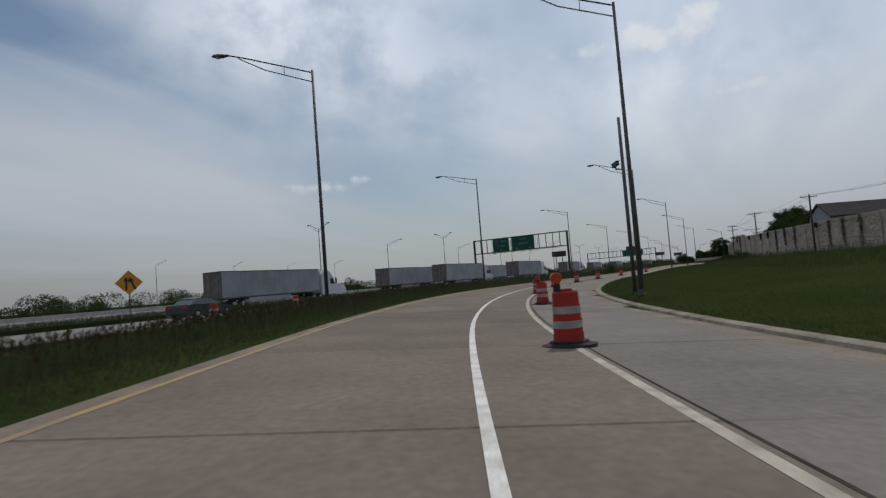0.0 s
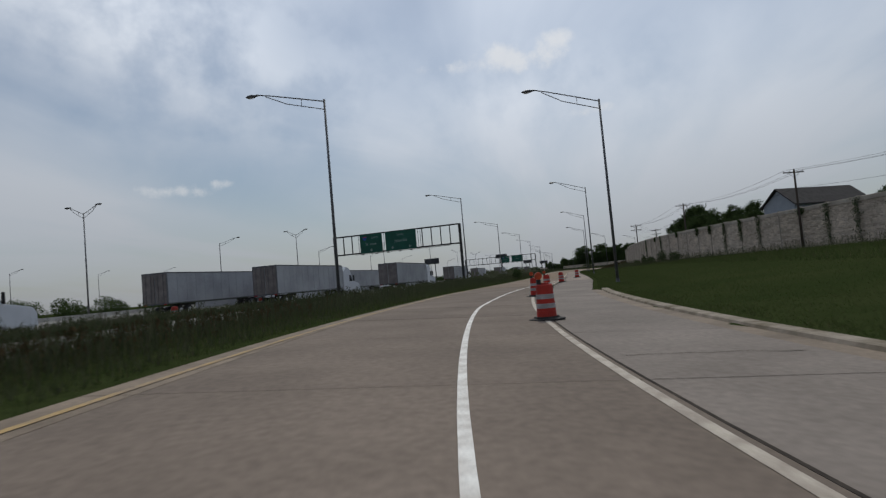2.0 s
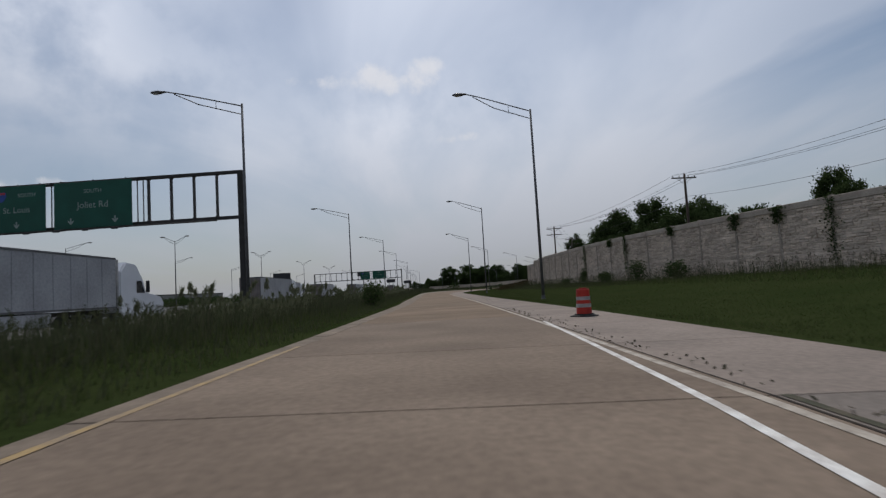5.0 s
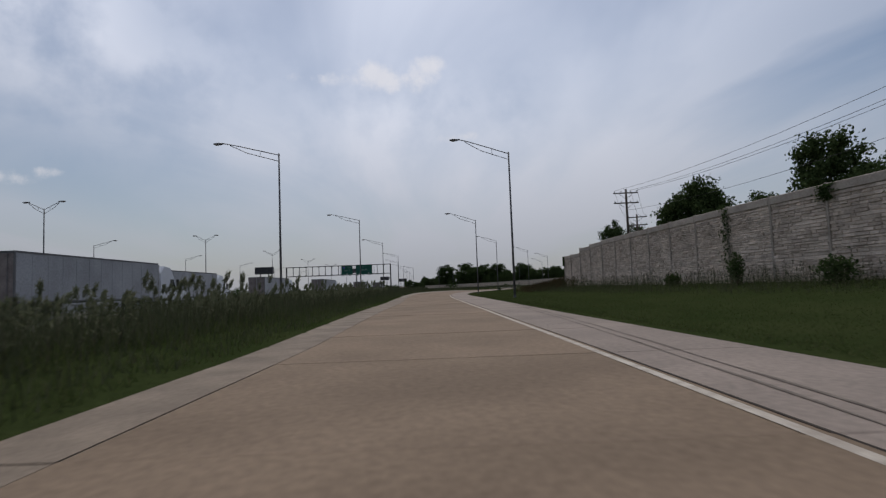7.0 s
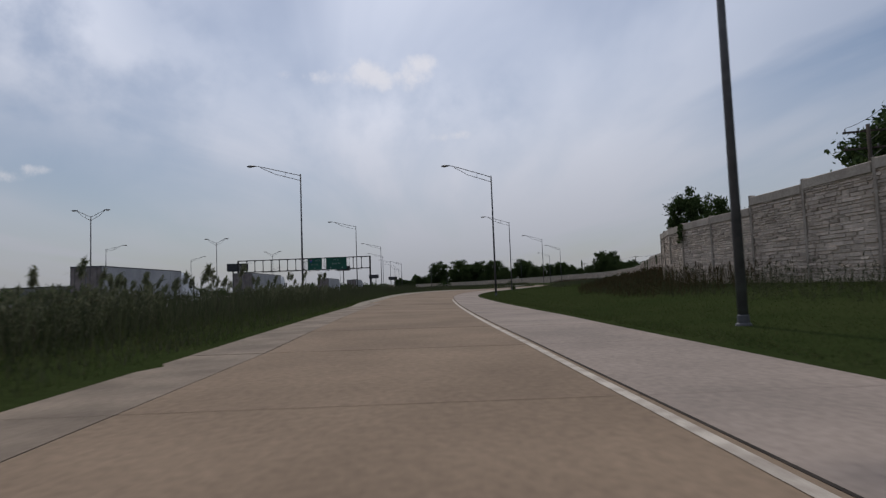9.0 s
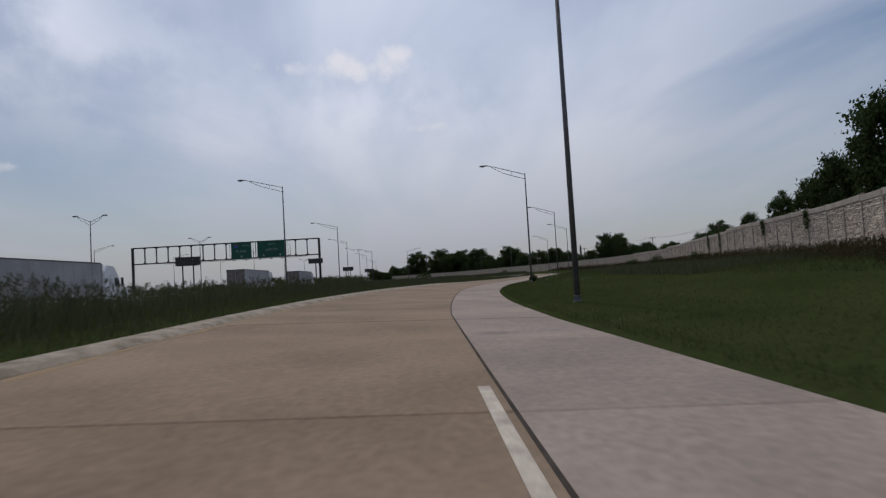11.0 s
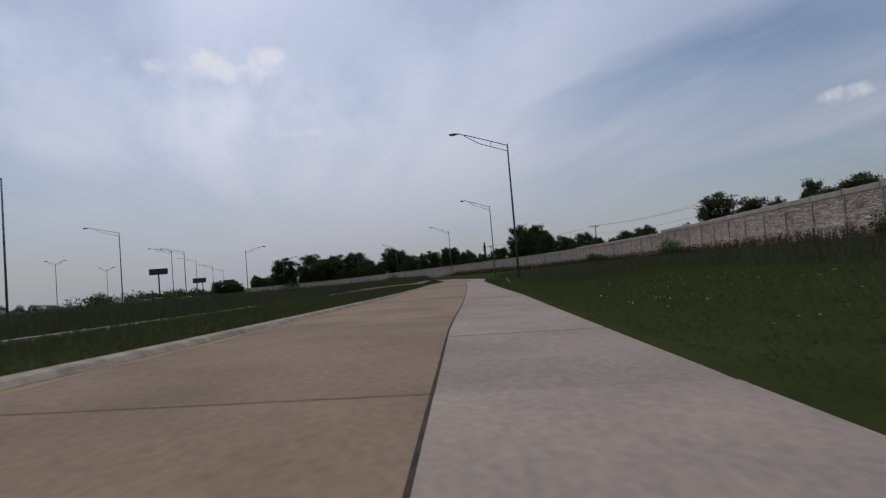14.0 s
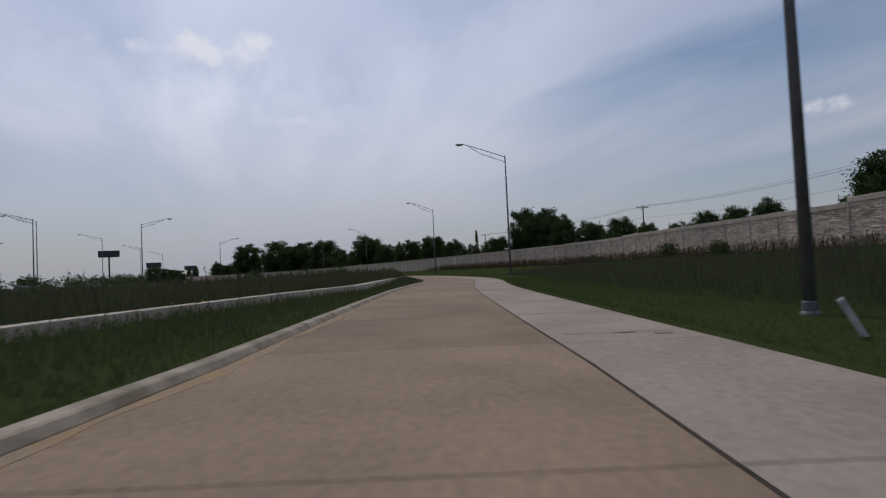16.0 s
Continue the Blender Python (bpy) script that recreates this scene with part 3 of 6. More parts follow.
# sealed seam and road paint
strip("seam_sealant", S0, 460, 2, const(SEAM, -0.02), const(SEAM, 0.022), 0.004, M_SEAL, road)
strip("seam_dirt", 60, 100, 1, const(SEAM, 0.08), lambda s: SEAM(s) + 0.22 + 0.12 * np.sin(s * 1.7) * np.sin(s * 0.6), 0.005, M_DEBRIS, road)
strip("edge_line", S0, 230, 2, const(SEAM, -0.24), const(SEAM, -0.10), 0.005, M_CREAM, road)
strip("lane_line", S0, 113, 1.5, const(PAINT, -0.06), const(PAINT, 0.06), 0.006, M_WHITE, road)
strip("yellow_line", S0, 108, 2, const(LEFT, 0.35), const(LEFT, 0.47), 0.006, M_YELLOW, road)
strip("dirt_stain", 222, 400, 0.7, lambda s: FOOT(s), lambda s: FOOT(s) + 0.22 + 0.07 * np.sin(s * 0.9) + 0.06 * np.sin(s * 2.3 + 1) + 0.04 * np.sin(s * 5.1), 0.004, M_TANDIRT, road, 0.03)




# cracks and small spalls across the slabs
def crack(s, d0, d1, wob):
    r = random.Random(int(s * 10))
    n_ = 9
    va, vb = [], []
    for k in range(n_):
        d = d0 + (d1 - d0) * k / (n_ - 1)
        ss = s + r.uniform(-wob, wob)
        w = 0.012 * (0.5 + r.random())
        va.append(tuple(float(v) for v in sd(ss - w, d, 0.006)))
        vb.append(tuple(float(v) for v in sd(ss + w, d, 0.006)))
    faces = [(k, k + 1, n_ + k + 1, n_ + k) for k in range(n_ - 1)]
    raw_mesh("crack", va + vb, faces, M_SEAL, road)


for cs, c0, c1 in ((19.5, -3.2, 0.9), (20.0, 2.4, 4.6), (31, -2.0, 1.6), (46, 2.4, 5.0), (64, 3.0, 5.6), (88, 3.6, 5.8), (152, 3.2, 5.0), (171, -2.8, 1.8),
                   (197, 2.2, 4.2), (262, 0.1, 2.3), (281, -5.0, -1.0), (326, 1.4, 3.4), (339, -2.4, 1.2), (353, 2.2, 4.1), (362, -2.0, 1.6)):
    crack(cs, c0, c1, 0.10)

def SCUFF(s):
    return np.interp(s, [138, 147, 155, 174], [3.45, 4.0, 4.42, 5.05])


for off in (0.0, 0.30):
    strip("tyre_mark", 138, 174, 1.2, const(SCUFF, off), lambda s, off=off: SCUFF(s) + off + 0.05 + 0.03 * np.sin(s * 1.3 + off), 0.004, M_TYREMARK, road)
for ms, md, mw in ((290.1, 0.95, 0.22), (289.8, 1.62, 0.28), (353.0, 3.26, 0.32), (352.7, 3.82, 0.28), (370.0, 3.35, 0.45), (345.7, 3.22, 0.26)):
    strip("stain", ms - 0.08, ms + 0.08, 0.04, lambda s, a=md, b=mw: a - b / 2 + 0.05 * np.sin(s * 31), lambda s, a=md, b=mw: a + b / 2 + 0.06 * np.sin(s * 23), 0.005, M_TYREMARK, road)

# ---- motorway ----
def hw_strip(name, a0, a1, f0, f1, z, material, parent=None, step=20):
    al = np.linspace(a0, a1, max(2, int((a1 - a0) / step) + 1))
    p = [hw(v, float(f0(v)), z) for v in al] + [hw(v, float(f1(v)), z) for v in al]
    n_ = len(al)
    return raw_mesh(name, p, [(j, j + 1, n_ + j + 1, n_ + j) for j in range(n_ - 1)], material, parent)


flat = lambda v: (lambda s_: v + 0 * s_)
motorway = hw_strip("motorway", -220, 1500, HWEDGE, flat(44.0), 0.0, M_HIGHWAY)
tagged(motorway, "pale grey concrete motorway carriageway with dashed lanes", "road", kind="structure")
far_way = hw_strip("motorway", -220, 1500, flat(48.0), flat(72.0), 0.0, M_HIGHWAY)
tagged(far_way, "pale grey concrete opposite motorway carriageway", "road", kind="structure")
hw_strip("edge_line", -220, 700, const(HWEDGE, 2.6), const(HWEDGE, 2.75), 0.006, M_WHITE, motorway)
for lane in (15.6, 19.3, 23.0, 26.7, 30.4):
    for al in range(-150, 420, 12):
        hw_strip("lane_dash", al, al + 3, flat(lane), flat(lane + 0.13), 0.006, M_WHITE, motorway, 3)
hw_strip("median_edge_line", -220, 700, flat(41.0), flat(41.15), 0.006, M_YELLOW, motorway)


def gore():
    """Grass wedge between the merging carriageways."""
    p = [hw(-200, 8), hw(-60, 9.4), hw(30, 13.4), hw(30, 13.8), hw(-60, 14.5), hw(-200, 17)]
    bm = bmesh.new()
    lo = [bm.verts.new((x, y, -0.05)) for x, y, _ in p]
    hi = [bm.verts.new((x, y, 0.30)) for x, y, _ in p]
    bm.faces.new(hi)
    for k in range(6):
        bm.faces.new((lo[k], lo[(k + 1) % 6], hi[(k + 1) % 6], hi[k]))
    bmesh.ops.recalc_face_normals(bm, faces=bm.faces[:])
    tagged(part("grass_gore", bm, M_GROUND), "raised grass wedge between two merging carriageways", "grass", kind="structure")


gore()


def median_barrier(off, a0, a1, label):
    prof = [(-0.32, 0), (-0.30, 0.08), (-0.13, 0.33), (-0.08, 0.86), (0.08, 0.86), (0.13, 0.33), (0.30, 0.08), (0.32, 0)]
    bm = bmesh.new()
    rings = [[bm.verts.new(hw(a_, off + o, z)) for o, z in prof] for a_ in (a0, a1)]
    for k in range(len(prof) - 1):
        bm.faces.new((rings[0][k], rings[0][k + 1], rings[1][k + 1], rings[1][k]))
    bm.faces.new(rings[0][::-1])
    bm.faces.new(rings[1])
    bmesh.ops.recalc_face_normals(bm, faces=bm.faces[:])
    tagged(part("median_barrier", bm, M_BARRIER), label, "barrier", kind="structure")


median_barrier(45.9, -220, 900, "long grey concrete median barrier between carriageways")


# ---- lamps ----
def lamp_post(x, y, z, yaw, arms, label, h=15.1, reach=5.7, rise=1.6, group="ramp street lamps"):
    """arms: bearings (degrees from yaw) of the outreach arms."""
    t = thing("street_lamp", pose(x, y, z, 0, 0, yaw), label, "street lamp", group)
    bm = bmesh.new()
    rod(bm, (0, 0, 0), (0, 0, h), 0.125, 0.075, 12)
    part("pole", bm, M_GALV, t, smooth=True)
    bm = bmesh.new()
    lathe(bm, [(0.19, -0.3), (0.19, 0.04), (0.17, 0.08), (0.145, 0.10), (0.14, 0.28), (0.125, 0.30)], 12)
    part("base", bm, M_GALV, t)
    for bearing in arms:
        m = Matrix.Rotation(radians(bearing), 4, "Z")
        at_ = lambda u, v: m @ Vector((0, u, v))
        bm = bmesh.new()
        top = [at_(0.05, h - 0.15), at_(reach * 0.35, h - 0.15 + rise * 0.42), at_(reach * 0.7, h - 0.15 + rise * 0.84), at_(reach * 0.86, h - 0.15 + rise), at_(reach - 0.5, h - 0.15 + rise * 1.02)]
        tube(bm, top, 0.045, 8)
        low = [at_(0.05, h - 0.75), at_(reach * 0.5, h - 0.42 + rise * 0.42), at_(reach * 0.78, h - 0.18 + rise * 0.88)]
        tube(bm, low, 0.035, 8)
        rod(bm, at_(reach * 0.3, h - 0.55 + rise * 0.2), at_(reach * 0.3, h - 0.15 + rise * 0.36), 0.02, 0.02, 6)
        arm = part("arm", bm, M_GALV, t)
        bm = bmesh.new()
        mh = m @ Matrix.Translation((0, reach - 0.15, h - 0.17 + rise * 1.02))
        bmesh.ops.create_uvsphere(bm, u_segments=14, v_segments=8, radius=1.0, matrix=mh @ Matrix.Diagonal((0.19, 0.48, 0.13, 1)))
        bmesh.ops.create_uvsphere(bm, u_segments=10, v_segments=6, radius=1.0, matrix=mh @ Matrix.Translation((0, -0.40, 0.02)) @ Matrix.Diagonal((0.10, 0.28, 0.08, 1)))
        head = part("lamp_head", bm, M_LAMP, t, smooth=True)
        bm = bmesh.new()
        bmesh.ops.create_uvsphere(bm, u_segments=12, v_segments=6, radius=1.0, matrix=mh @ Matrix.Translation((0, 0.07, -0.07)) @ Matrix.Diagonal((0.14, 0.27, 0.10, 1)))
        part("lens", bm, M_LENS, head, smooth=True)
    return t


def ground_at(x, y):
    return float(height(np.array([x]), np.array([y]))[0])


def yaw_at(x, y):
    s_, _ = locate([x], [y])
    return math.degrees(math.atan2(-np.interp(s_[0], CS, TX), np.interp(s_[0], CS, TY)))


RAMP_LAMPS = [(10.02, 28.79, 15.1), (27.19, 77.13, 14.5), (50.69, 124.92, 14.85), (75.36, 173.57, 14.93), (99.81, 221.53, 14.45), (131.63, 263.47, 14.38),
              (170.34, 301.63, 14.45), (210.97, 341.86, 14.73), (244.92, 390.72, 14.85), (275.4, 457, 15.0), (300, 523, 15.0)]
for x, y, ztop in RAMP_LAMPS:
    z = ground_at(x, y)
    lamp_post(x, y, z - 0.02, yaw_at(x, y), (90,), "tall grey steel street lamp with one arm on the verge", ztop - z)
EDGE_LAMPS = [(-7.26, 35.28, 15.3), (5.76, 78.47, 15.2), (29.98, 130.38, 15.0), (53.79, 181.25, 14.87), (79.09, 231.11, 15.2), (105.4, 286.14, 15.6), (131.1, 335.13, 14.86)]
EDGE_LAMPS += [(*hw(v, 3.0)[:2], 15.2) for v in (344, 402, 455, 514, 570)]
for x, y, ztop in EDGE_LAMPS:
    z = ground_at(x, y)
    lamp_post(x, y, z - 0.02, 6 if x < 0 else HEAD, (90,), "tall grey street lamp with one arm over the motorway", ztop - z, 5.8 if x < 0 else 6.0, 1.25, group="motorway edge lamps")
for al, off in ((29.5, 51), (88, 48), (144.5, 45), (199.5, 42.5), (257, 42), (313, 41.5), (370, 41), (427, 41), (484, 41)):
    x, y, _ = hw(al, off)
    lamp_post(x, y, -0.1, HEAD, (90, -90), "tall grey street lamp with two curved arms on the median", 15.4, 2.9, 1.15, group="median lamps")
for al, off in ((85, 67), (143, 68), (200, 70), (262, 74), (320, 74), (378, 74), (436, 74)):
    x, y, _ = hw(al, off)
    lamp_post(x, y, -0.1, HEAD, (-90,), "tall grey street lamp beyond the opposite carriageway", 15.0, 5.4, 1.1, group="far motorway lamps")
for x, y in ((-91.2, 248.4), (-79, 290.2), (-57, 301.1), (-104, 206)):
    lamp_post(x, y, -0.1, HEAD, (-90,), "distant grey street lamp with one arm beside a side road", 15.6, 5.4, 1.1, group="far motorway lamps")
for x, y in ((193.8, 422.8), (232.7, 477.2), (175.0, 417.4)):
    lamp_post(x, y, ground_at(x, y), HEAD, (-90 if x > 180 else 90,), "tall grey street lamp on the grass between the roads", 13.3, 5.4, 1.1, group="infield lamps")


def cctv_mast(x, y):
    z = ground_at(x, y)
    t = thing("camera_mast", pose(x, y, z, 0, 0, -6), "plain grey steel mast with a traffic camera on the verge", "mast")
    bm = bmesh.new()
    rod(bm, (0, 0, -0.1), (0, 0, 10.05 - z), 0.12, 0.09, 12)
    part("pole", bm, M_GALV, t, smooth=True)
    bm = bmesh.new()
    rod(bm, (0, 0, 7.2), (-0.42, 0, 7.2), 0.03, 0.03, 8)
    rod(bm, (-0.42, 0, 7.15), (-0.42, 0, 7.35), 0.03, 0.03, 8)
    part("bracket", bm, M_DARKSTEEL, t)
    bm = bmesh.new()
    box(bm, (0, 0, 0), (0.22, 0.46, 0.2), pose(-0.42, 0.0, 7.48, -14, 0, 25), 0.02)
    housing = part("camera_housing", bm, M_LAMP, t)
    bm = bmesh.new()
    box(bm, (0, 0, 0), (0.26, 0.56, 0.02), pose(-0.42, 0.0, 7.60, -14, 0, 25))
    part("sun_shield", bm, M_DARKSTEEL, housing)


cctv_mast(11.05, 32.8)


# ---- overhead sign gantries ----
def lettering(text, size, m, parent, material=None, align="CENTER"):
    cu = bpy.data.curves.new("lettering", "FONT")
    cu.body, cu.size, cu.align_x, cu.align_y, cu.extrude, cu.resolution_u = text, size, align, "CENTER", 0.006, 3
    tmp = bpy.data.objects.new("tmp_text", cu)
    scene.collection.objects.link(tmp)
    dg = bpy.context.evaluated_depsgraph_get()
    me = bpy.data.meshes.new_from_object(tmp.evaluated_get(dg))
    bpy.data.objects.remove(tmp)
    bpy.data.curves.remove(cu)
    me.name = "lettering"
    me.transform(m)
    me.materials.clear()
    me.materials.append(material or M_SIGNWHITE)
    ob = new("lettering", me)
    ob.parent = parent
    return ob


def down_arrow(x, y, z, parent, size=0.55):
    bm = bmesh.new()
    prof = [(-0.10, 0.5), (0.10, 0.5), (0.10, 0.02), (0.38, 0.22), (0.38, 0.0), (0, -0.42), (-0.38, 0.0), (-0.38, 0.22), (-0.10, 0.02)]
    f = bm.faces.new([bm.verts.new((x + px * size, y, z + pz * size)) for px, pz in prof])
    r = bmesh.ops.extrude_face_region(bm, geom=[f])
    bmesh.ops.translate(bm, vec=(0, -0.012, 0), verts=[v for v in r["geom"] if isinstance(v, bmesh.types.BMVert)])
    bmesh.ops.recalc_face_normals(bm, faces=bm.faces[:])
    part("arrow", bm, M_SIGNWHITE, parent)


def bar(x, y, z, w, h, parent, material):
    bm = bmesh.new()
    box(bm, (x, y, z), (w, 0.014, h))
    part("text_bar", bm, material, parent)


def sign_panel(t, x0, x1, z0, z1, words, arrows):
    """A green guide sign on the gantry's face (local x along the beam, -y towards the traffic)."""
    yf = -0.42
    bm = bmesh.new()
    box(bm, ((x0 + x1) / 2, yf, (z0 + z1) / 2), (x1 - x0, 0.06, z1 - z0), None, 0.015)
    p = part("sign_panel", bm, M_GREEN, t, "dark green guide sign with white legend")
    front = yf - 0.034
    bm = bmesh.new()
    w, h, cx, cz = x1 - x0 - 0.12, z1 - z0 - 0.12, (x0 + x1) / 2, (z0 + z1) / 2
    for c, sz in (((cx, front, cz + h / 2), (w, 0.01, 0.05)), ((cx, front, cz - h / 2), (w, 0.01, 0.05)),
                  ((cx - w / 2, front, cz), (0.05, 0.01, h)), ((cx + w / 2, front, cz), (0.05, 0.01, h))):
        box(bm, c, sz)
    part("border", bm, M_GREEN, p)
    for text, size, tx, tz in words:
        lettering(text, size, pose(x0 + tx, front - 0.004, z0 + tz, 90, 0, 0), p)
    for ax in arrows:
        down_arrow(x0 + ax, front - 0.004, z0 + 0.50, p)
    bm = bmesh.new()
    for bx in np.linspace(x0 + 0.5, x1 - 0.5, 3):
        box(bm, (bx, yf + 0.07, cz), (0.07, 0.08, z1 - z0 + 0.3))
    part("bracket", bm, M_DARKSTEEL, p)
    for bx in np.linspace(x0 + 0.8, x1 - 0.8, max(2, int((x1 - x0) / 1.9))):
        bm = bmesh.new()
        rod(bm, (bx, yf + 0.1, z0 - 0.12), (bx, yf - 0.75, z0 - 0.25), 0.025, 0.025, 6)
        box(bm, (0, 0, 0), (0.5, 0.22, 0.13), pose(bx, yf - 0.85, z0 - 0.25, 25, 0, 0), 0.02)
        part("sign_light", bm, M_DARKSTEEL, p)
    return p


def gantry(pl, pr, z0, z1, signs, label, step, fillet=0.25, thick=0.17):
    (xl, yl), (xr, yr) = pl, pr
    length = math.dist(pl, pr)
    yaw = math.degrees(math.atan2(yr - yl, xr - xl))
    t = thing("sign_gantry", pose(xl, yl, 0, 0, 0, yaw), label, "sign gantry", "overhead sign gantries")
    for z in (z0, z1):
        bm = bmesh.new()
        box(bm, (length / 2, 0, z), (length, 0.30, 0.24), None, 0.03)
        part("chord", bm, M_DARKSTEEL, t)
    n_ = int(round(length / step))
    for k in range(1, n_):
        x = length * k / n_
        bm = bmesh.new()
        box(bm, (x, 0, (z0 + z1) / 2), (thick, 0.24, z1 - z0 - 0.22))
        post = part("truss_post", bm, M_DARKSTEEL, t)
        for z, up in ((z0 + 0.12, 1), (z1 - 0.12, -1)):
            for side in (-1, 1):
                bm = bmesh.new()
                f = [bm.verts.new((x + side * thick / 2, y, z)) for y in (-0.1, 0.1)] + [bm.verts.new((x + side * (thick / 2 + fillet), y, z)) for y in (0.1, -0.1)]
                g = [bm.verts.new((x + side * thick / 2, y, z + up * fillet)) for y in (-0.1, 0.1)]
                bm.faces.new(f)
                bm.faces.new((f[0], f[3], g[0]))
                bm.faces.new((f[1], g[1], f[2]))
                bm.faces.new((f[3], f[2], g[1], g[0]))
                bm.faces.new((f[0], g[0], g[1], f[1]))
                bmesh.ops.recalc_face_normals(bm, faces=bm.faces[:])
                part("gusset", bm, M_DARKSTEEL, post)
    for x in (-0.1, length + 0.1):
        bm = bmesh.new()
        box(bm, (x, 0, (z1 + 0.1) / 2 - 0.15), (0.42, 0.5, z1 + 0.4), None, 0.05)
        column = part("column", bm, M_DARKSTEEL, t)
        bm = bmesh.new()
        box(bm, (x, 0, 0.05), (0.9, 0.9, 0.5), None, 0.04)
        part("footing", bm, M_BARRIER, column, "concrete footing")
    bm = bmesh.new()
    for y in (-1.15, -0.75):
        rod(bm, (length * 0.18, y, z0 - 0.28), (length * 0.94, y, z0 - 0.28), 0.03, 0.03, 6)
    part("catwalk_rail", bm, M_DARKSTEEL, t)
    for x0, x1, words, arrows, shield in signs:
        p = sign_panel(t, x0, x1, z0 - 0.12, z1 - 0.05, words, arrows)
        for x in (x0 - 0.35, x1 + 0.30, x1 + 0.75):
            bm = bmesh.new()
            box(bm, (x, -0.2, (z0 + z1) / 2), (0.06, 0.06, z1 - z0 + 0.2))
            part("hanger", bm, M_DARKSTEEL, t)
        if shield:
            bm = bmesh.new()
            prof = [(-0.38, 0.30), (0.38, 0.30), (0.42, -0.02), (0.26, -0.32), (0, -0.46), (-0.26, -0.32), (-0.42, -0.02)]
            f = bm.faces.new([bm.verts.new((x0 + 1.0 + px, -0.466, z1 - 0.75 + pz)) for px, pz in prof])
            part("shield", bm, M_BLUE, p)
            bar(x0 + 1.0, -0.472, z1 - 0.55, 0.66, 0.16, p, M_RED)
    return t


gantry((8.9, 145.8), (30.1, 133.65), 7.45, 10.85,
       [(5.3, 9.75, [("SOUTH", 0.42, 3.0, 2.75), ("St. Louis", 0.62, 2.2, 1.65)], [2.2], True),
        (10.4, 16.4, [("SOUTH", 0.42, 3.0, 2.75), ("Joliet Rd", 0.70, 3.0, 1.7)], [1.3, 4.7], False)],
       "dark steel truss sign gantry with two green motorway signs", 1.75, 0.10, 0.12)
gantry((87.7, 338.3), (121.15, 319.35), 7.4, 10.75,
       [(20.4, 24.6, [("SOUTH", 0.42, 3.0, 2.75), ("St. Louis", 0.62, 2.1, 1.65)], [2.1], True),
        (25.8, 31.8, [("SOUTH", 0.42, 3.0, 2.75), ("Joliet Rd", 0.70, 3.0, 1.7)], [1.3, 4.7], False)],
       "long dark steel truss sign gantry with two green motorway signs", 2.4)


def billboard(x, y, ztop, w, h, yaw, label, stout=False):
    t = thing("billboard", pose(x, y, 0, 0, 0, yaw), label, "billboard", "far roadside boards")
    bm = bmesh.new()
    box(bm, (0, 0, ztop - h / 2), (w, 0.8, h), None, 0.08)
    part("board", bm, M_BOARD, t)
    bm = bmesh.new()
    box(bm, (0, 0, ztop - h - 0.15), (w * 0.9, 1.6, 0.3))
    part("catwalk", bm, M_DARKSTEEL, t)
    for px in ((0.0,) if stout else (-w * 0.22, w * 0.22)):
        bm = bmesh.new()
        rod(bm, (px, 0.3, -0.3), (px, 0.3, ztop - h), 0.75 if stout else 0.45, 0.7 if stout else 0.4, 10)
        part("post", bm, M_DARKSTEEL, t)


billboard(306, 904, 33.5, 18, 6, -25, "dark billboard on one stout post far beside the motorway", True)
billboard(330, 854, 19.5, 12.5, 4.5, -25, "low dark billboard on posts far beside the motorway")
billboard(126, 604, 23.5, 15, 5.5, -20, "dark message board on posts beside the opposite carriageway")
billboard(402, 960, 18.5, 13, 4.5, -25, "small dark billboard far beside the motorway")


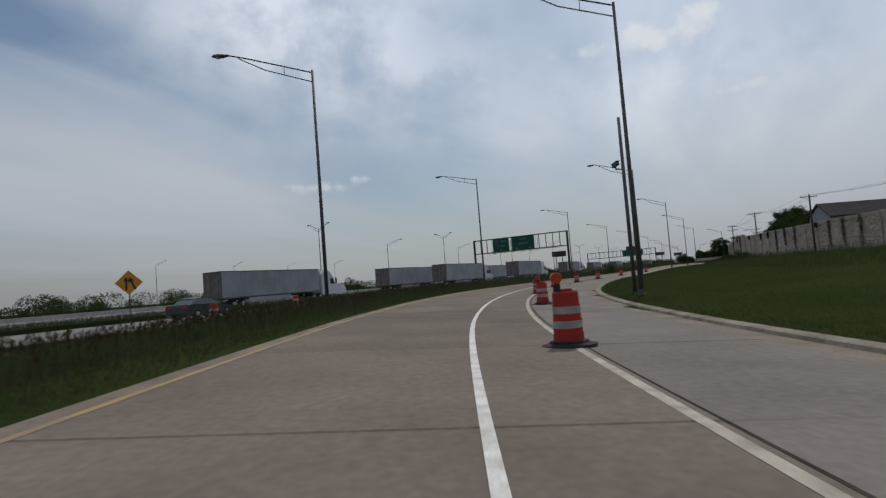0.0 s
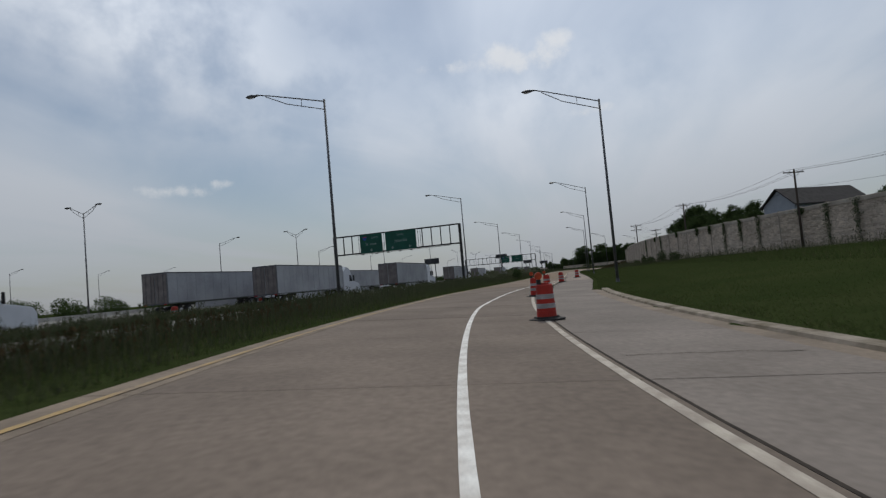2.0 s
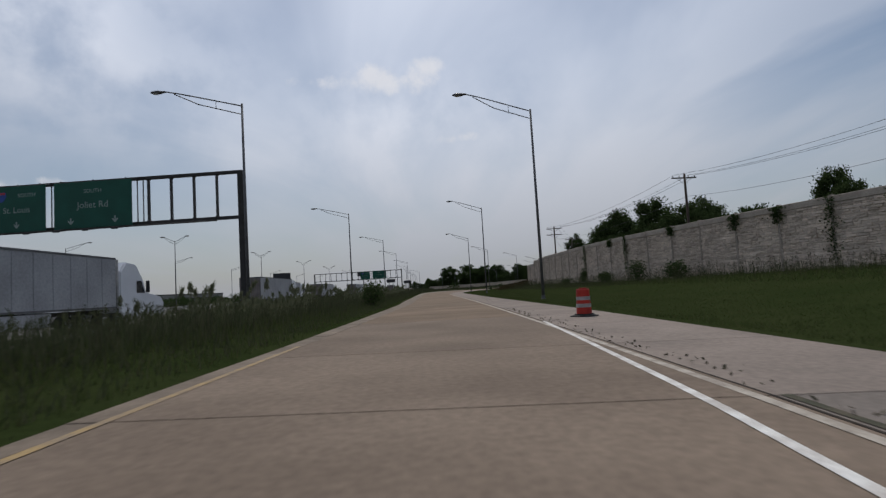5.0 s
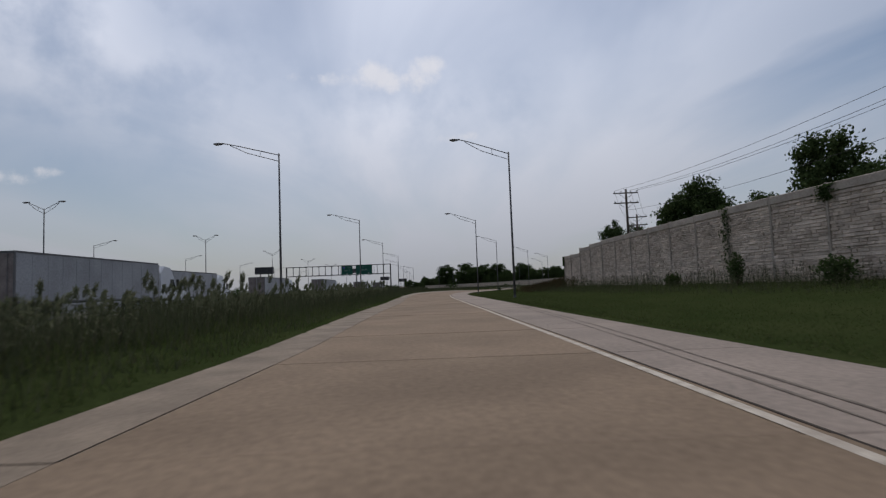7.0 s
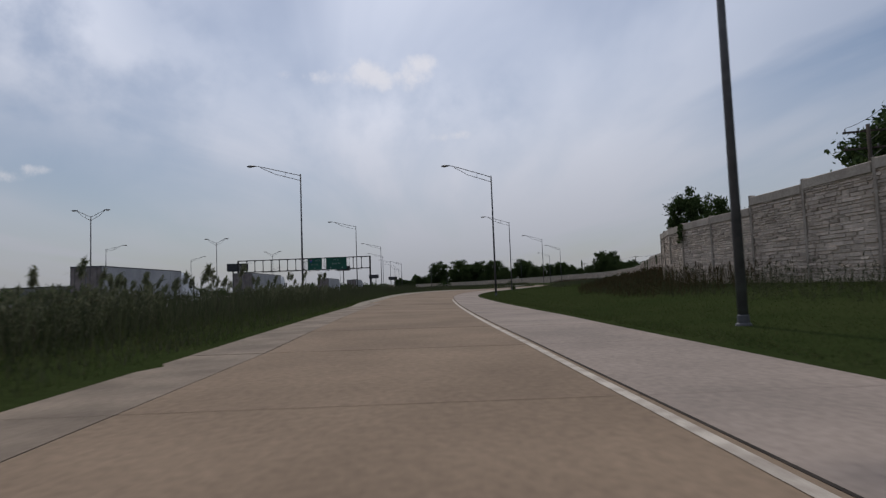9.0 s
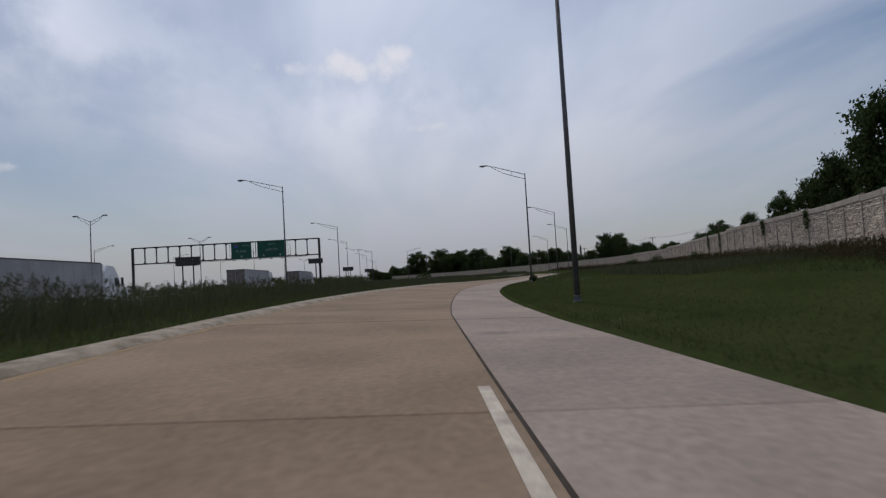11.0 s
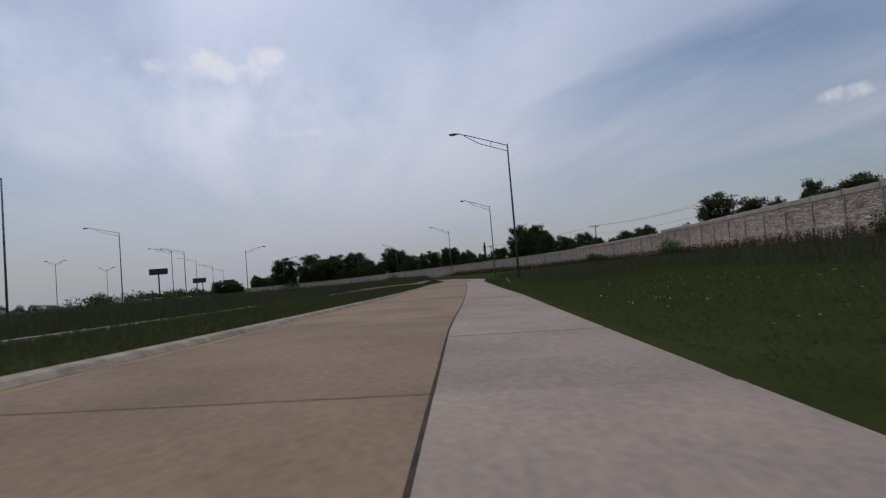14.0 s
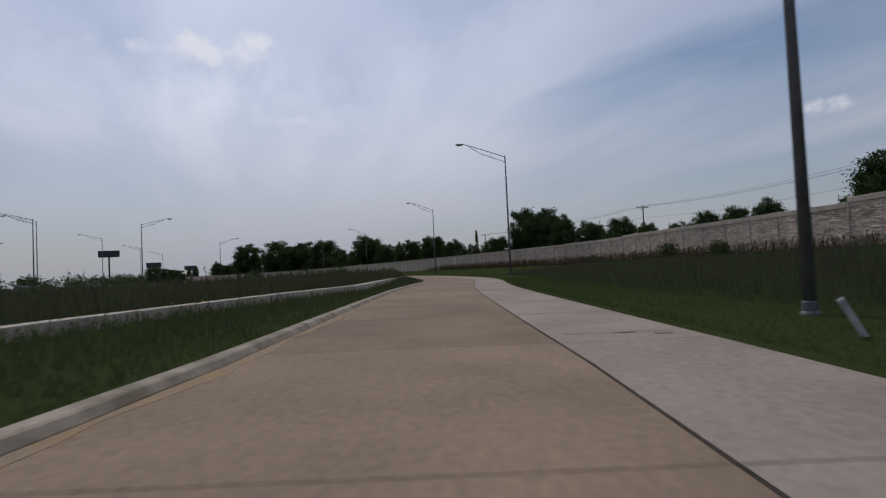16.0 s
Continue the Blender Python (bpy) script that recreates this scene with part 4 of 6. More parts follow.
# ---- traffic barrels ----
def barrel(x, y, z, yaw, light, group, tilt=(0, 0)):
    t = thing("traffic_barrel", pose(x, y, z, tilt[0], tilt[1], yaw),
              "orange traffic barrel with grey reflective bands" + (" and an amber warning light" if light else " on a black base"),
              "traffic barrel", group)
    bm = bmesh.new()
    lathe(bm, [(0.278, 0.05), (0.272, 0.13), (0.268, 0.25), (0.260, 0.252), (0.256, 0.50), (0.247, 0.502), (0.243, 0.75), (0.236, 0.752), (0.232, 0.955), (0.212, 0.985), (0.19, 0.975)], 24)
    part("drum", bm, M_ORANGE, t, smooth=False)
    for z0, z1, r0, r1 in ((0.33, 0.46, 0.266, 0.263), (0.585, 0.715, 0.251, 0.249)):
        bm = bmesh.new()
        seg = 24
        ring = [[bm.verts.new((r * math.cos(2 * math.pi * k / seg), r * math.sin(2 * math.pi * k / seg), zz)) for k in range(seg)] for r, zz in ((r0, z0), (r1, z1))]
        for k in range(seg):
            bm.faces.new((ring[0][k], ring[0][(k + 1) % seg], ring[1][(k + 1) % seg], ring[1][k]))
        part("reflective_band", bm, M_BAND, t, "grey reflective band", True)
    bm = bmesh.new()
    box(bm, (0, 0, 1.0), (0.26, 0.05, 0.05), None, 0.01)
    part("handle", bm, M_ORANGE, t)
    bm = bmesh.new()
    lathe(bm, [(0.46, 0.0), (0.45, 0.035), (0.33, 0.06), (0.31, 0.10)], 12)
    bmesh.ops.transform(bm, matrix=Matrix.Diagonal((1.12, 0.92, 1, 1)), verts=bm.verts[:])
    part("rubber_base", bm, M_RUBBER, t, "flat black tyre-ring base")
    if light:
        bm = bmesh.new()
        box(bm, (-0.14, 0, 1.05), (0.12, 0.10, 0.14), None, 0.015)
        foot = part("battery_case", bm, M_DARKSTEEL, t)
        bm = bmesh.new()
        rod(bm, (-0.14, -0.045, 1.22), (-0.14, 0.045, 1.22), 0.105, 0.105, 18)
        bmesh.ops.bevel(bm, geom=[e_ for e_ in bm.edges if e_.calc_length() < 0.05], offset=0.012, segments=1, affect="EDGES")
        part("beacon", bm, M_BEACON, t, "round amber beacon lens", False)
    return t


for k, (bs, bd, light) in enumerate(((-6, 2.0, True), (10.2, 1.88, True), (25.7, 2.66, True), (38.8, 2.12, False), (53.2, 2.0, True), (68.0, 2.14, True), (80.35, 2.78, True), (95.6, 3.66, False), (114.6, 5.0, False))):
    x, y, z = (float(v) for v in sd(bs, bd))
    barrel(x, y, z, yaw_at(x, y) + (17 * k) % 25 - 14, light, "barrels along the ramp")
for k, (x, y) in enumerate(((-13.0, 32.0), (-13.2, 50.5), (-6.2, 83.0), (-1.5, 101.0))):
    barrel(x, y, 0.0, 20 * k, False, "barrels on the motorway")


def merge_sign(x, y, z):
    t = thing("warning_sign", pose(x, y, z, 0, 0, 25), "amber diamond road sign with black merge arrows on a post", "road sign")
    bm = bmesh.new()
    box(bm, (0, 0.05, 1.6), (0.06, 0.05, 3.4))
    part("post", bm, M_DARKSTEEL, t)
    bm = bmesh.new()
    box(bm, (0, 0, 0), (1.22, 0.02, 1.22), pose(0, 0, 2.75, 0, 45, 0), 0.008)
    face = part("sign_face", bm, M_AMBER, t)
    for sx, lean in ((-0.16, 0), (0.20, -24)):
        bm = bmesh.new()
        m = pose(sx, -0.018, 2.72, 0, lean, 0)
        prof = [(-0.06, -0.5), (0.06, -0.5), (0.06, 0.12), (0.18, 0.12), (0, 0.45), (-0.18, 0.12), (-0.06, 0.12)]
        f = bm.faces.new([bm.verts.new(m @ Vector((px, 0, pz))) for px, pz in prof])
        part("arrow", bm, M_BLACK, face)


merge_sign(-21.7, 39.2, 0.1)


# ---- lorries and cars ----
def wheel(parent, x, y, r, w, rim_r=None):
    bm = bmesh.new()
    prof = [(r * 0.62, -w / 2), (r * 0.95, -w / 2), (r, -w * 0.36), (r, w * 0.36), (r * 0.95, w / 2), (r * 0.62, w / 2)]
    lathe(bm, prof, 18, pose(x, y, r, 0, 90, 0))
    t = part("tyre", bm, M_TYRE, parent)
    bm = bmesh.new()
    lathe(bm, [(r * 0.60, -w * 0.52), (r * 0.5, -w * 0.56), (r * 0.18, -w * 0.40), (r * 0.18, w * 0.40), (r * 0.5, w * 0.56), (r * 0.60, w * 0.52)], 14, pose(x, y, r, 0, 90, 0))
    part("rim", bm, M_RIM, t)


def lorry(m, label):
    """Tractor and box trailer; y ahead, the trailer's rear at y = 0, its right side at x = 0."""
    t = thing("lorry", m, label, "lorry", "lorries on the motorway")
    w, l = 2.6, 16.1
    bm = bmesh.new()
    box(bm, (-w / 2, l / 2 + 0.03, 2.68), (w - 0.02, l, 2.84), None, 0.03)
    body = part("trailer_box", bm, M_TRAILER, t, "long white box trailer")
    bm = bmesh.new()
    for z in (1.28, 4.07):
        box(bm, (-w / 2, l / 2, z), (w + 0.03, l + 0.02, 0.10))
    part("rail", bm, M_GALV, body)
    for k in range(1, 12):
        bm = bmesh.new()
        box(bm, (-0.002, l * k / 12, 2.68), (0.02, 0.03, 2.70))
        part("side_rib", bm, M_TRAILER, body)
    for sx in (-w * 0.25, -w * 0.75):
        bm = bmesh.new()
        box(bm, (sx, -0.01, 2.66), (w / 2 - 0.09, 0.06, 2.62), None, 0.015)
        door = part("rear_door", bm, M_REAR, t, "grimy grey swing door")
        bm = bmesh.new()
        for o in (-0.28, 0.28):
            rod(bm, (sx + o, -0.07, 1.35), (sx + o, -0.07, 3.95), 0.02, 0.02, 6)
        part("lock_rod", bm, M_GALV, door)
    bm = bmesh.new()
    for c, s_ in (((-0.03, 0, 2.68), (0.08, 0.1, 2.84)), ((-w + 0.03, 0, 2.68), (0.08, 0.1, 2.84)), ((-w / 2, 0, 4.04), (w, 0.1, 0.12)), ((-w / 2, 0, 1.28), (w, 0.1, 0.14))):
        box(bm, c, s_)
    part("rear_frame", bm, M_GALV, t)
    bm = bmesh.new()
    box(bm, (-w / 2, 0.12, 0.62), (w - 0.3, 0.10, 0.12))
    for sx in (-0.8, -1.8):
        box(bm, (sx, 0.15, 0.95), (0.08, 0.08, 0.6))
    part("underrun_bar", bm, M_DARKSTEEL, t)
    for sx in (-0.25, -w + 0.25):
        bm = bmesh.new()
        box(bm, (sx, -0.06, 1.22), (0.3, 0.04, 0.10), None, 0.01)
        part("tail_lamp", bm, M_REDLAMP, t)
    bm = bmesh.new()
    box(bm, (-w / 2, l / 2 + 1.0, 1.08), (1.0, l - 3, 0.22))
    part("chassis", bm, M_DARKSTEEL, t)
    bm = bmesh.new()
    for sx in (-0.55, -w + 0.55):
        rod(bm, (sx, 12.6, 0.25), (sx, 12.6, 1.2), 0.06, 0.06, 8)
        box(bm, (sx, 12.6, 0.22), (0.25, 0.3, 0.05))
    part("landing_gear", bm, M_DARKSTEEL, t)
    for sx in (-0.30, -w + 0.30):
        for y in (1.7, 2.95):
            wheel(t, sx, y, 0.5, 0.52)
    bm = bmesh.new()
    box(bm, (-0.03, 7.2, 0.85), (0.03, 6.8, 0.62), None, 0.01)
    part("side_skirt", bm, M_TRAILER, t)
    # tractor
    prof = [(16.75, 0.75), (16.75, 3.35), (17.4, 3.95), (18.6, 3.85), (19.35, 3.0), (19.75, 2.15), (21.7, 1.85), (22.05, 1.5), (22.1, 0.55), (20.0, 0.55), (19.8, 0.75)]
    bm = bmesh.new()
    a_ = [bm.verts.new((-0.10, y, z)) for y, z in prof]
    b_ = [bm.verts.new((-w + 0.10, y, z)) for y, z in prof]
    bm.faces.new(a_)
    bm.faces.new(b_[::-1])
    for k in range(len(prof)):
        bm.faces.new((a_[k], b_[k], b_[(k + 1) % len(prof)], a_[(k + 1) % len(prof)]))
    bmesh.ops.recalc_face_normals(bm, faces=bm.faces[:])
    bmesh.ops.bevel(bm, geom=bm.edges[:], offset=0.07, segments=2, affect="EDGES")
    cab = part("cab", bm, M_CAB, t, "pale sleeper cab with roof fairing")
    bm = bmesh.new()
    for sx in (-0.085, -w + 0.085):
        f = [(18.55, 2.1), (18.55, 2.85), (19.15, 2.85), (19.55, 2.1)]
        bm.faces.new([bm.verts.new((sx, y, z)) for y, z in f])
    wsx = [(-0.25, 19.40, 3.0), (-w + 0.25, 19.40, 3.0), (-w + 0.22, 19.80, 2.22), (-0.22, 19.80, 2.22)]
    bm.faces.new([bm.verts.new(p) for p in wsx])
    part("window", bm, M_GLASS, cab)
    for sx in (0.02, -w - 0.02):
        bm = bmesh.new()
        box(bm, (sx, 19.7, 2.5), (0.22, 0.14, 0.75), None, 0.04)
        part("mirror", bm, M_BLACK, cab)
    bm = bmesh.new()
    for sx in (-0.35, -w + 0.35):
        rod(bm, (sx, 18.9, 0.72), (sx, 17.4, 0.72), 0.30, 0.30, 14)
    part("fuel_tank", bm, M_RIM, t)
    bm = bmesh.new()
    rod(bm, (-0.18, 16.55, 1.0), (-0.18, 16.55, 4.05), 0.07, 0.07, 10)
    part("exhaust_stack", bm, M_RIM, t)
    for sx in (-0.30, -w + 0.30):
        for y in (15.0, 16.3):
            wheel(t, sx, y, 0.5, 0.52)
        wheel(t, sx, 21.0, 0.5, 0.34)
    return t


first = lorry(pose(*hw(90, 10.0), 0, 0, HEAD), "white box trailer lorry with a grimy rear driving on the motorway")
for al, off in ((115, 14.5), (-30, 17.5), (12, 11.5), (35, 6.5), (6, 19.0), (152, 14.5), (182, 10.5), (235, 8.5), (264, 5.5), (47, 19.0)):
    copy_thing(first, pose(*hw(al, off), 0, 0, HEAD))


def car(m, paint, label, tall=1.46, length=4.75):
    """A saloon or estate; y ahead, centred on its wheels."""
    t = thing("car", m, label, "car", "cars on the motorway")
    l = length / 2
    hood, deck = 0.93, 1.02
    prof = [(-l, 0.35), (-l + 0.02, 0.85), (-l + 0.12, deck), (-l + 0.75, deck + 0.02), (l - 1.35, hood + 0.03), (l - 0.35, hood - 0.18), (l, 0.62), (l - 0.02, 0.30), (l - 0.3, 0.22), (-l + 0.3, 0.22)]
    bm = bmesh.new()
    rows = []
    for x, sc in ((-0.90, 0.90), (-0.93, 0.97), (-0.88, 1.0), (0.88, 1.0), (0.93, 0.97), (0.90, 0.90)):
        rows.append([bm.verts.new((x if abs(x) > 0.89 else x, y, 0.55 + (z - 0.55) * (sc if z > 0.55 else 1))) for y, z in prof])
    for r0, r1 in zip(rows[:-1], rows[1:]):
        for k in range(len(prof)):
            bm.faces.new((r0[k], r0[(k + 1) % len(prof)], r1[(k + 1) % len(prof)], r1[k]))
    bm.faces.new(rows[0][::-1])
    bm.faces.new(rows[-1])
    bmesh.ops.recalc_face_normals(bm, faces=bm.faces[:])
    part("body", bm, paint, t)
    gl = [(-l + 0.55, deck), (-l + 1.15, tall - 0.06), (l - 2.3, tall - 0.06), (l - 1.3, hood + 0.03)]
    glass = [[Vector((sx * (0.80 if z < 1.1 else 0.66), y, z)) for y, z in gl] for sx in (-1, 1)]
    panes = [("side_window", glass[0]), ("side_window", glass[1][::-1]), ("rear_window", (glass[0][0], glass[1][0], glass[1][1], glass[0][1])),
             ("windscreen", (glass[0][2], glass[1][2], glass[1][3], glass[0][3]))]
    for pane_name, corners in panes:
        bm = bmesh.new()
        f = bm.faces.new([bm.verts.new(c) for c in corners])
        r = bmesh.ops.extrude_face_region(bm, geom=[f])
        bmesh.ops.translate(bm, vec=-f.normal * 0.02, verts=[v for v in r["geom"] if isinstance(v, bmesh.types.BMVert)])
        bmesh.ops.recalc_face_normals(bm, faces=bm.faces[:])
        part(pane_name, bm, M_GLASS, t)
    rf = [(-l + 1.05, tall - 0.07), (-l + 1.5, tall), (l - 2.6, tall), (l - 2.25, tall - 0.08)]
    bm = bmesh.new()
    lo = [[bm.verts.new((sx * 0.69, y, z)) for y, z in rf] for sx in (-1, 1)]
    hi = [bm.verts.new((0, y, z + 0.03)) for y, z in rf]
    for k in range(3):
        bm.faces.new((lo[0][k], lo[0][k + 1], hi[k + 1], hi[k]))
        bm.faces.new((hi[k], hi[k + 1], lo[1][k + 1], lo[1][k]))
    part("roof", bm, paint, t)
    bm = bmesh.new()
    for sx in (-1, 1):
        for y0, y1 in ((-l + 0.6, -l + 1.2), (l - 1.32, l - 2.3)):
            rod(bm, (sx * 0.80, y0, deck), (sx * 0.67, y1, tall - 0.05), 0.035, 0.03, 6)
        rod(bm, (sx * 0.80, 0.0, 1.0), (sx * 0.675, -0.05, tall - 0.05), 0.03, 0.03, 6)
    part("pillar", bm, paint, t)
    for sx in (-0.72, 0.72):
        bm = bmesh.new()
        box(bm, (sx, -l + 0.03, 0.80), (0.36, 0.08, 0.14), None, 0.02)
        part("tail_lamp", bm, M_REDLAMP, t)
        for y in (-l + 0.95, l - 0.9):
            wheel(t, sx * 1.12, y, 0.33, 0.22)
    bm = bmesh.new()
    box(bm, (0, -l - 0.01, 0.45), (1.6, 0.08, 0.22), None, 0.03)
    part("bumper", bm, paint, t)
    return t


car(pose(-17.2, 40.2, 0.0, 0, 0, HEAD + 8), M_CARGREY, "dark grey saloon car driving past the barrels")
car(pose(*hw(-8, 21.5), 0, 0, HEAD), M_CARWHITE, "white estate car driving on the motorway", 1.62)
car(pose(*hw(60, 28.5), 0, 0, HEAD), M_CARWHITE, "white saloon car driving on the motorway")
car(pose(*hw(-15, 30.0), 0, 0, HEAD), M_CARRED, "silver saloon car driving on the motorway")
car(pose(*hw(300, 8.0), 0, 0, HEAD), M_CARWHITE, "white car far off on the motorway")
car(pose(*hw(335, 20.0), 0, 0, HEAD), M_CARRED, "silver car far off on the motorway", 1.6)
car(pose(*hw(372, 11.5), 0, 0, HEAD), M_CARGREY, "dark grey car far off on the motorway")
car(pose(*hw(391, 8.0), 0, 0, HEAD), M_CARWHITE, "white car in the traffic far along the motorway")
car(pose(*hw(412, 8.5), 0, 0, HEAD), M_CARGREY, "dark car in the traffic far along the motorway", 1.75)
car(pose(*hw(436, 14.0), 0, 0, HEAD), M_CARWHITE, "white van-like car far along the motorway", 1.8)
car(pose(*hw(470, 8.0), 0, 0, HEAD), M_CARRED, "silver car in the traffic far along the motorway")
car(pose(*hw(497, 14.0), 0, 0, HEAD), M_CARWHITE, "white car far down the motorway")
car(pose(*hw(395, 55.0), 0, 0, HEAD + 180), M_CARWHITE, "white car coming on the opposite carriageway")


# ---- noise wall ----
WALL = [(56, 40), (58, 60), (61.5, 85), (64.3, 98), (67, 111), (70.2, 125), (74.5, 140), (79, 151.5), (84.3, 163), (97.2, 190.8), (98.7, 193.6), (102.6, 198.4), (109, 204.6), (120, 213), (143, 232), (165, 255.5), (192, 283), (211, 301), (227, 320.5), (253, 355),
        (278, 406), (305, 470), (325, 525), (360, 640), (368, 700), (367, 780), (352, 860)]


def wall_points(step):
    seg = [math.dist(p, q) for p, q in zip(WALL[:-1], WALL[1:])]
    cum = np.concatenate([[0], np.cumsum(seg)])
    xs, ys = np.array(WALL).T
    v = np.arange(0, cum[-1], step)
    return v, np.interp(v, cum, xs), np.interp(v, cum, ys)


WTOP = tab([(20, 6.1), (90, 5.97), (92, 5.87), (94, 5.7), (95.4, 5.6), (95.5, 5.1), (100, 5.1), (112, 5.5), (164, 6.0), (170, 6.0), (170.1, 5.75), (216.8, 5.7), (216.9, 5.3), (245, 5.3), (245.1, 5.1), (272, 5.0), (400, 4.9)])


def wall_panel_mesh(seed, w=4.42, h=6.3):
    """A precast panel cast with uneven split-stone courses on its road face (+y)."""
    r = random.Random(seed)
    bm = bmesh.new()
    box(bm, (w / 2, 0, h / 2), (w, 0.16, h))
    z = 0.0
    while z < h - 0.05:
        ch = min(r.uniform(0.12, 0.22), h - z)
        x = 0.0
        while x < w - 0.02:
            cw = min(r.uniform(0.28, 0.9), w - x)
            if w - x - cw < 0.12:
                cw = w - x
            d = 0.085 + r.uniform(0.01, 0.095)
            g, c = 0.008, min(0.022, cw * 0.2)
            x0, x1, z0, z1 = x + g, x + cw - g, z + g, z + ch - g
            tl = r.uniform(-0.035, 0.035)
            q = [bm.verts.new(p) for p in ((x0, 0.078, z0), (x1, 0.078, z0), (x1, 0.078, z1), (x0, 0.078, z1))]
            f = [bm.verts.new(p) for p in ((x0 + c, d, z0 + c), (x1 - c, d + tl, z0 + c), (x1 - c, d + tl * 0.5, z1 - c * 0.7), (x0 + c, d - tl, z1 - c * 0.7))]
            bm.faces.new(f[::-1])
            for k in range(4):
                bm.faces.new((q[k], f[k], f[(k + 1) % 4], q[(k + 1) % 4]))
            x += cw
        z += ch
    bmesh.ops.recalc_face_normals(bm, faces=bm.faces[:])
    me = bpy.data.meshes.new("panel")
    bm.to_mesh(me)
    bm.free()
    return me


def shared(name, me, parent, m):
    ob = new(name, me)
    ob.parent = parent
    ob.matrix_basis = m
    return ob


def noise_wall():
    wall = thing("noise_wall", Matrix(), "tall grey precast noise wall with stone pattern and concrete posts", "wall", kind="structure")
    grey = [wall_panel_mesh(k) for k in range(4)]
    for me in grey:
        me.materials.append(M_STONE)
    buff = [wall_panel_mesh(10 + k) for k in range(2)]
    for me in buff:
        me.materials.append(M_STONE2)
    bm = bmesh.new()
    box(bm, (0, 0.02, 3.15), (0.19, 0.36, 6.3), None, 0.02)
    post = bpy.data.meshes.new("post")
    bm.to_mesh(post)
    bm.free()
    post.materials.append(M_POST)
    bm = bmesh.new()
    box(bm, (2.21, 0.04, -0.03), (4.42, 0.34, 0.50), None, 0.03)
    cap = bpy.data.meshes.new("coping")
    bm.to_mesh(cap)
    bm.free()
    cap.materials.append(M_COPING)
    v, xs, ys = wall_points(4.6)
    r = random.Random(7)
    for k in range(len(v) - 1):
        yaw = math.degrees(math.atan2(ys[k + 1] - ys[k], xs[k + 1] - xs[k]))
        top = float(WTOP((xs[k] + xs[k + 1]) / 2))
        top = round(top / 0.1) * 0.1
        m = pose(xs[k], ys[k], top - 6.3, 0, 0, yaw) @ Matrix.Translation((0.14, 0, 0))
        me = r.choice(buff) if r.random() < 0.07 else r.choice(grey)
        shared("panel", me, wall, m)
        shared("coping", cap, wall, m @ Matrix.Translation((0, 0, 6.28)))
        shared("post", post, wall, pose(xs[k], ys[k], max(top, float(WTOP(xs[k] - 1.2))) - 6.02, 0, 0, yaw))
    return wall


noise_wall()


# ---- leaves ----
def quads(centres, size, rs, flat_=0.0):
    """Small leaf-shaped quads, turned at random."""
    n_ = len(centres)
    a_ = rs.normal(size=(n_, 3))
    a_ /= np.linalg.norm(a_, axis=1)[:, None]
    b_ = rs.normal(size=(n_, 3))
    b_ -= (b_ * a_).sum(1)[:, None] * a_
    b_ /= np.linalg.norm(b_, axis=1)[:, None]
    s_ = np.asarray(size).reshape(-1, 1)
    return np.stack([centres - a_ * s_, centres + b_ * s_ * 0.55, centres + a_ * s_, centres - b_ * s_ * 0.55], 1)


def climbing_ivy(x, y, z, yaw, h, seed):
    rs = np.random.RandomState(seed)
    n_ = 460
    zz = rs.uniform(0, 1, n_) ** 0.7
    c = np.stack([rs.normal(0, 0.14 + 0.24 * np.abs(np.sin(zz * 7 + seed)), n_), 0.22 + rs.uniform(0, 0.2, n_), zz * h], 1)
    me = array_mesh("climbing_ivy", quads(c, rs.uniform(0.05, 0.11, n_), rs), 4, M_LEAF)
    me.matrix_basis = pose(x, y, z, 0, 0, yaw)
    tagged(me, "dark green ivy hanging on a noise wall post", "ivy", "ivy on the wall", "stuff")


v_, wx_, wy_ = wall_points(4.6)
vine = random.Random(3)
for k in range(9, 60):
    if vine.random() > (0.62 if k < 27 else 0.22):
        continue
    h = vine.choice((0.9, 1.4, 2.0, 3.2, 4.6))
    z = float(WTOP(wx_[k])) + 0.15 - h
    yaw = math.degrees(math.atan2(wy_[k + 1] - wy_[k], wx_[k + 1] - wx_[k]))
    climbing_ivy(wx_[k], wy_[k], z, yaw, h, k)


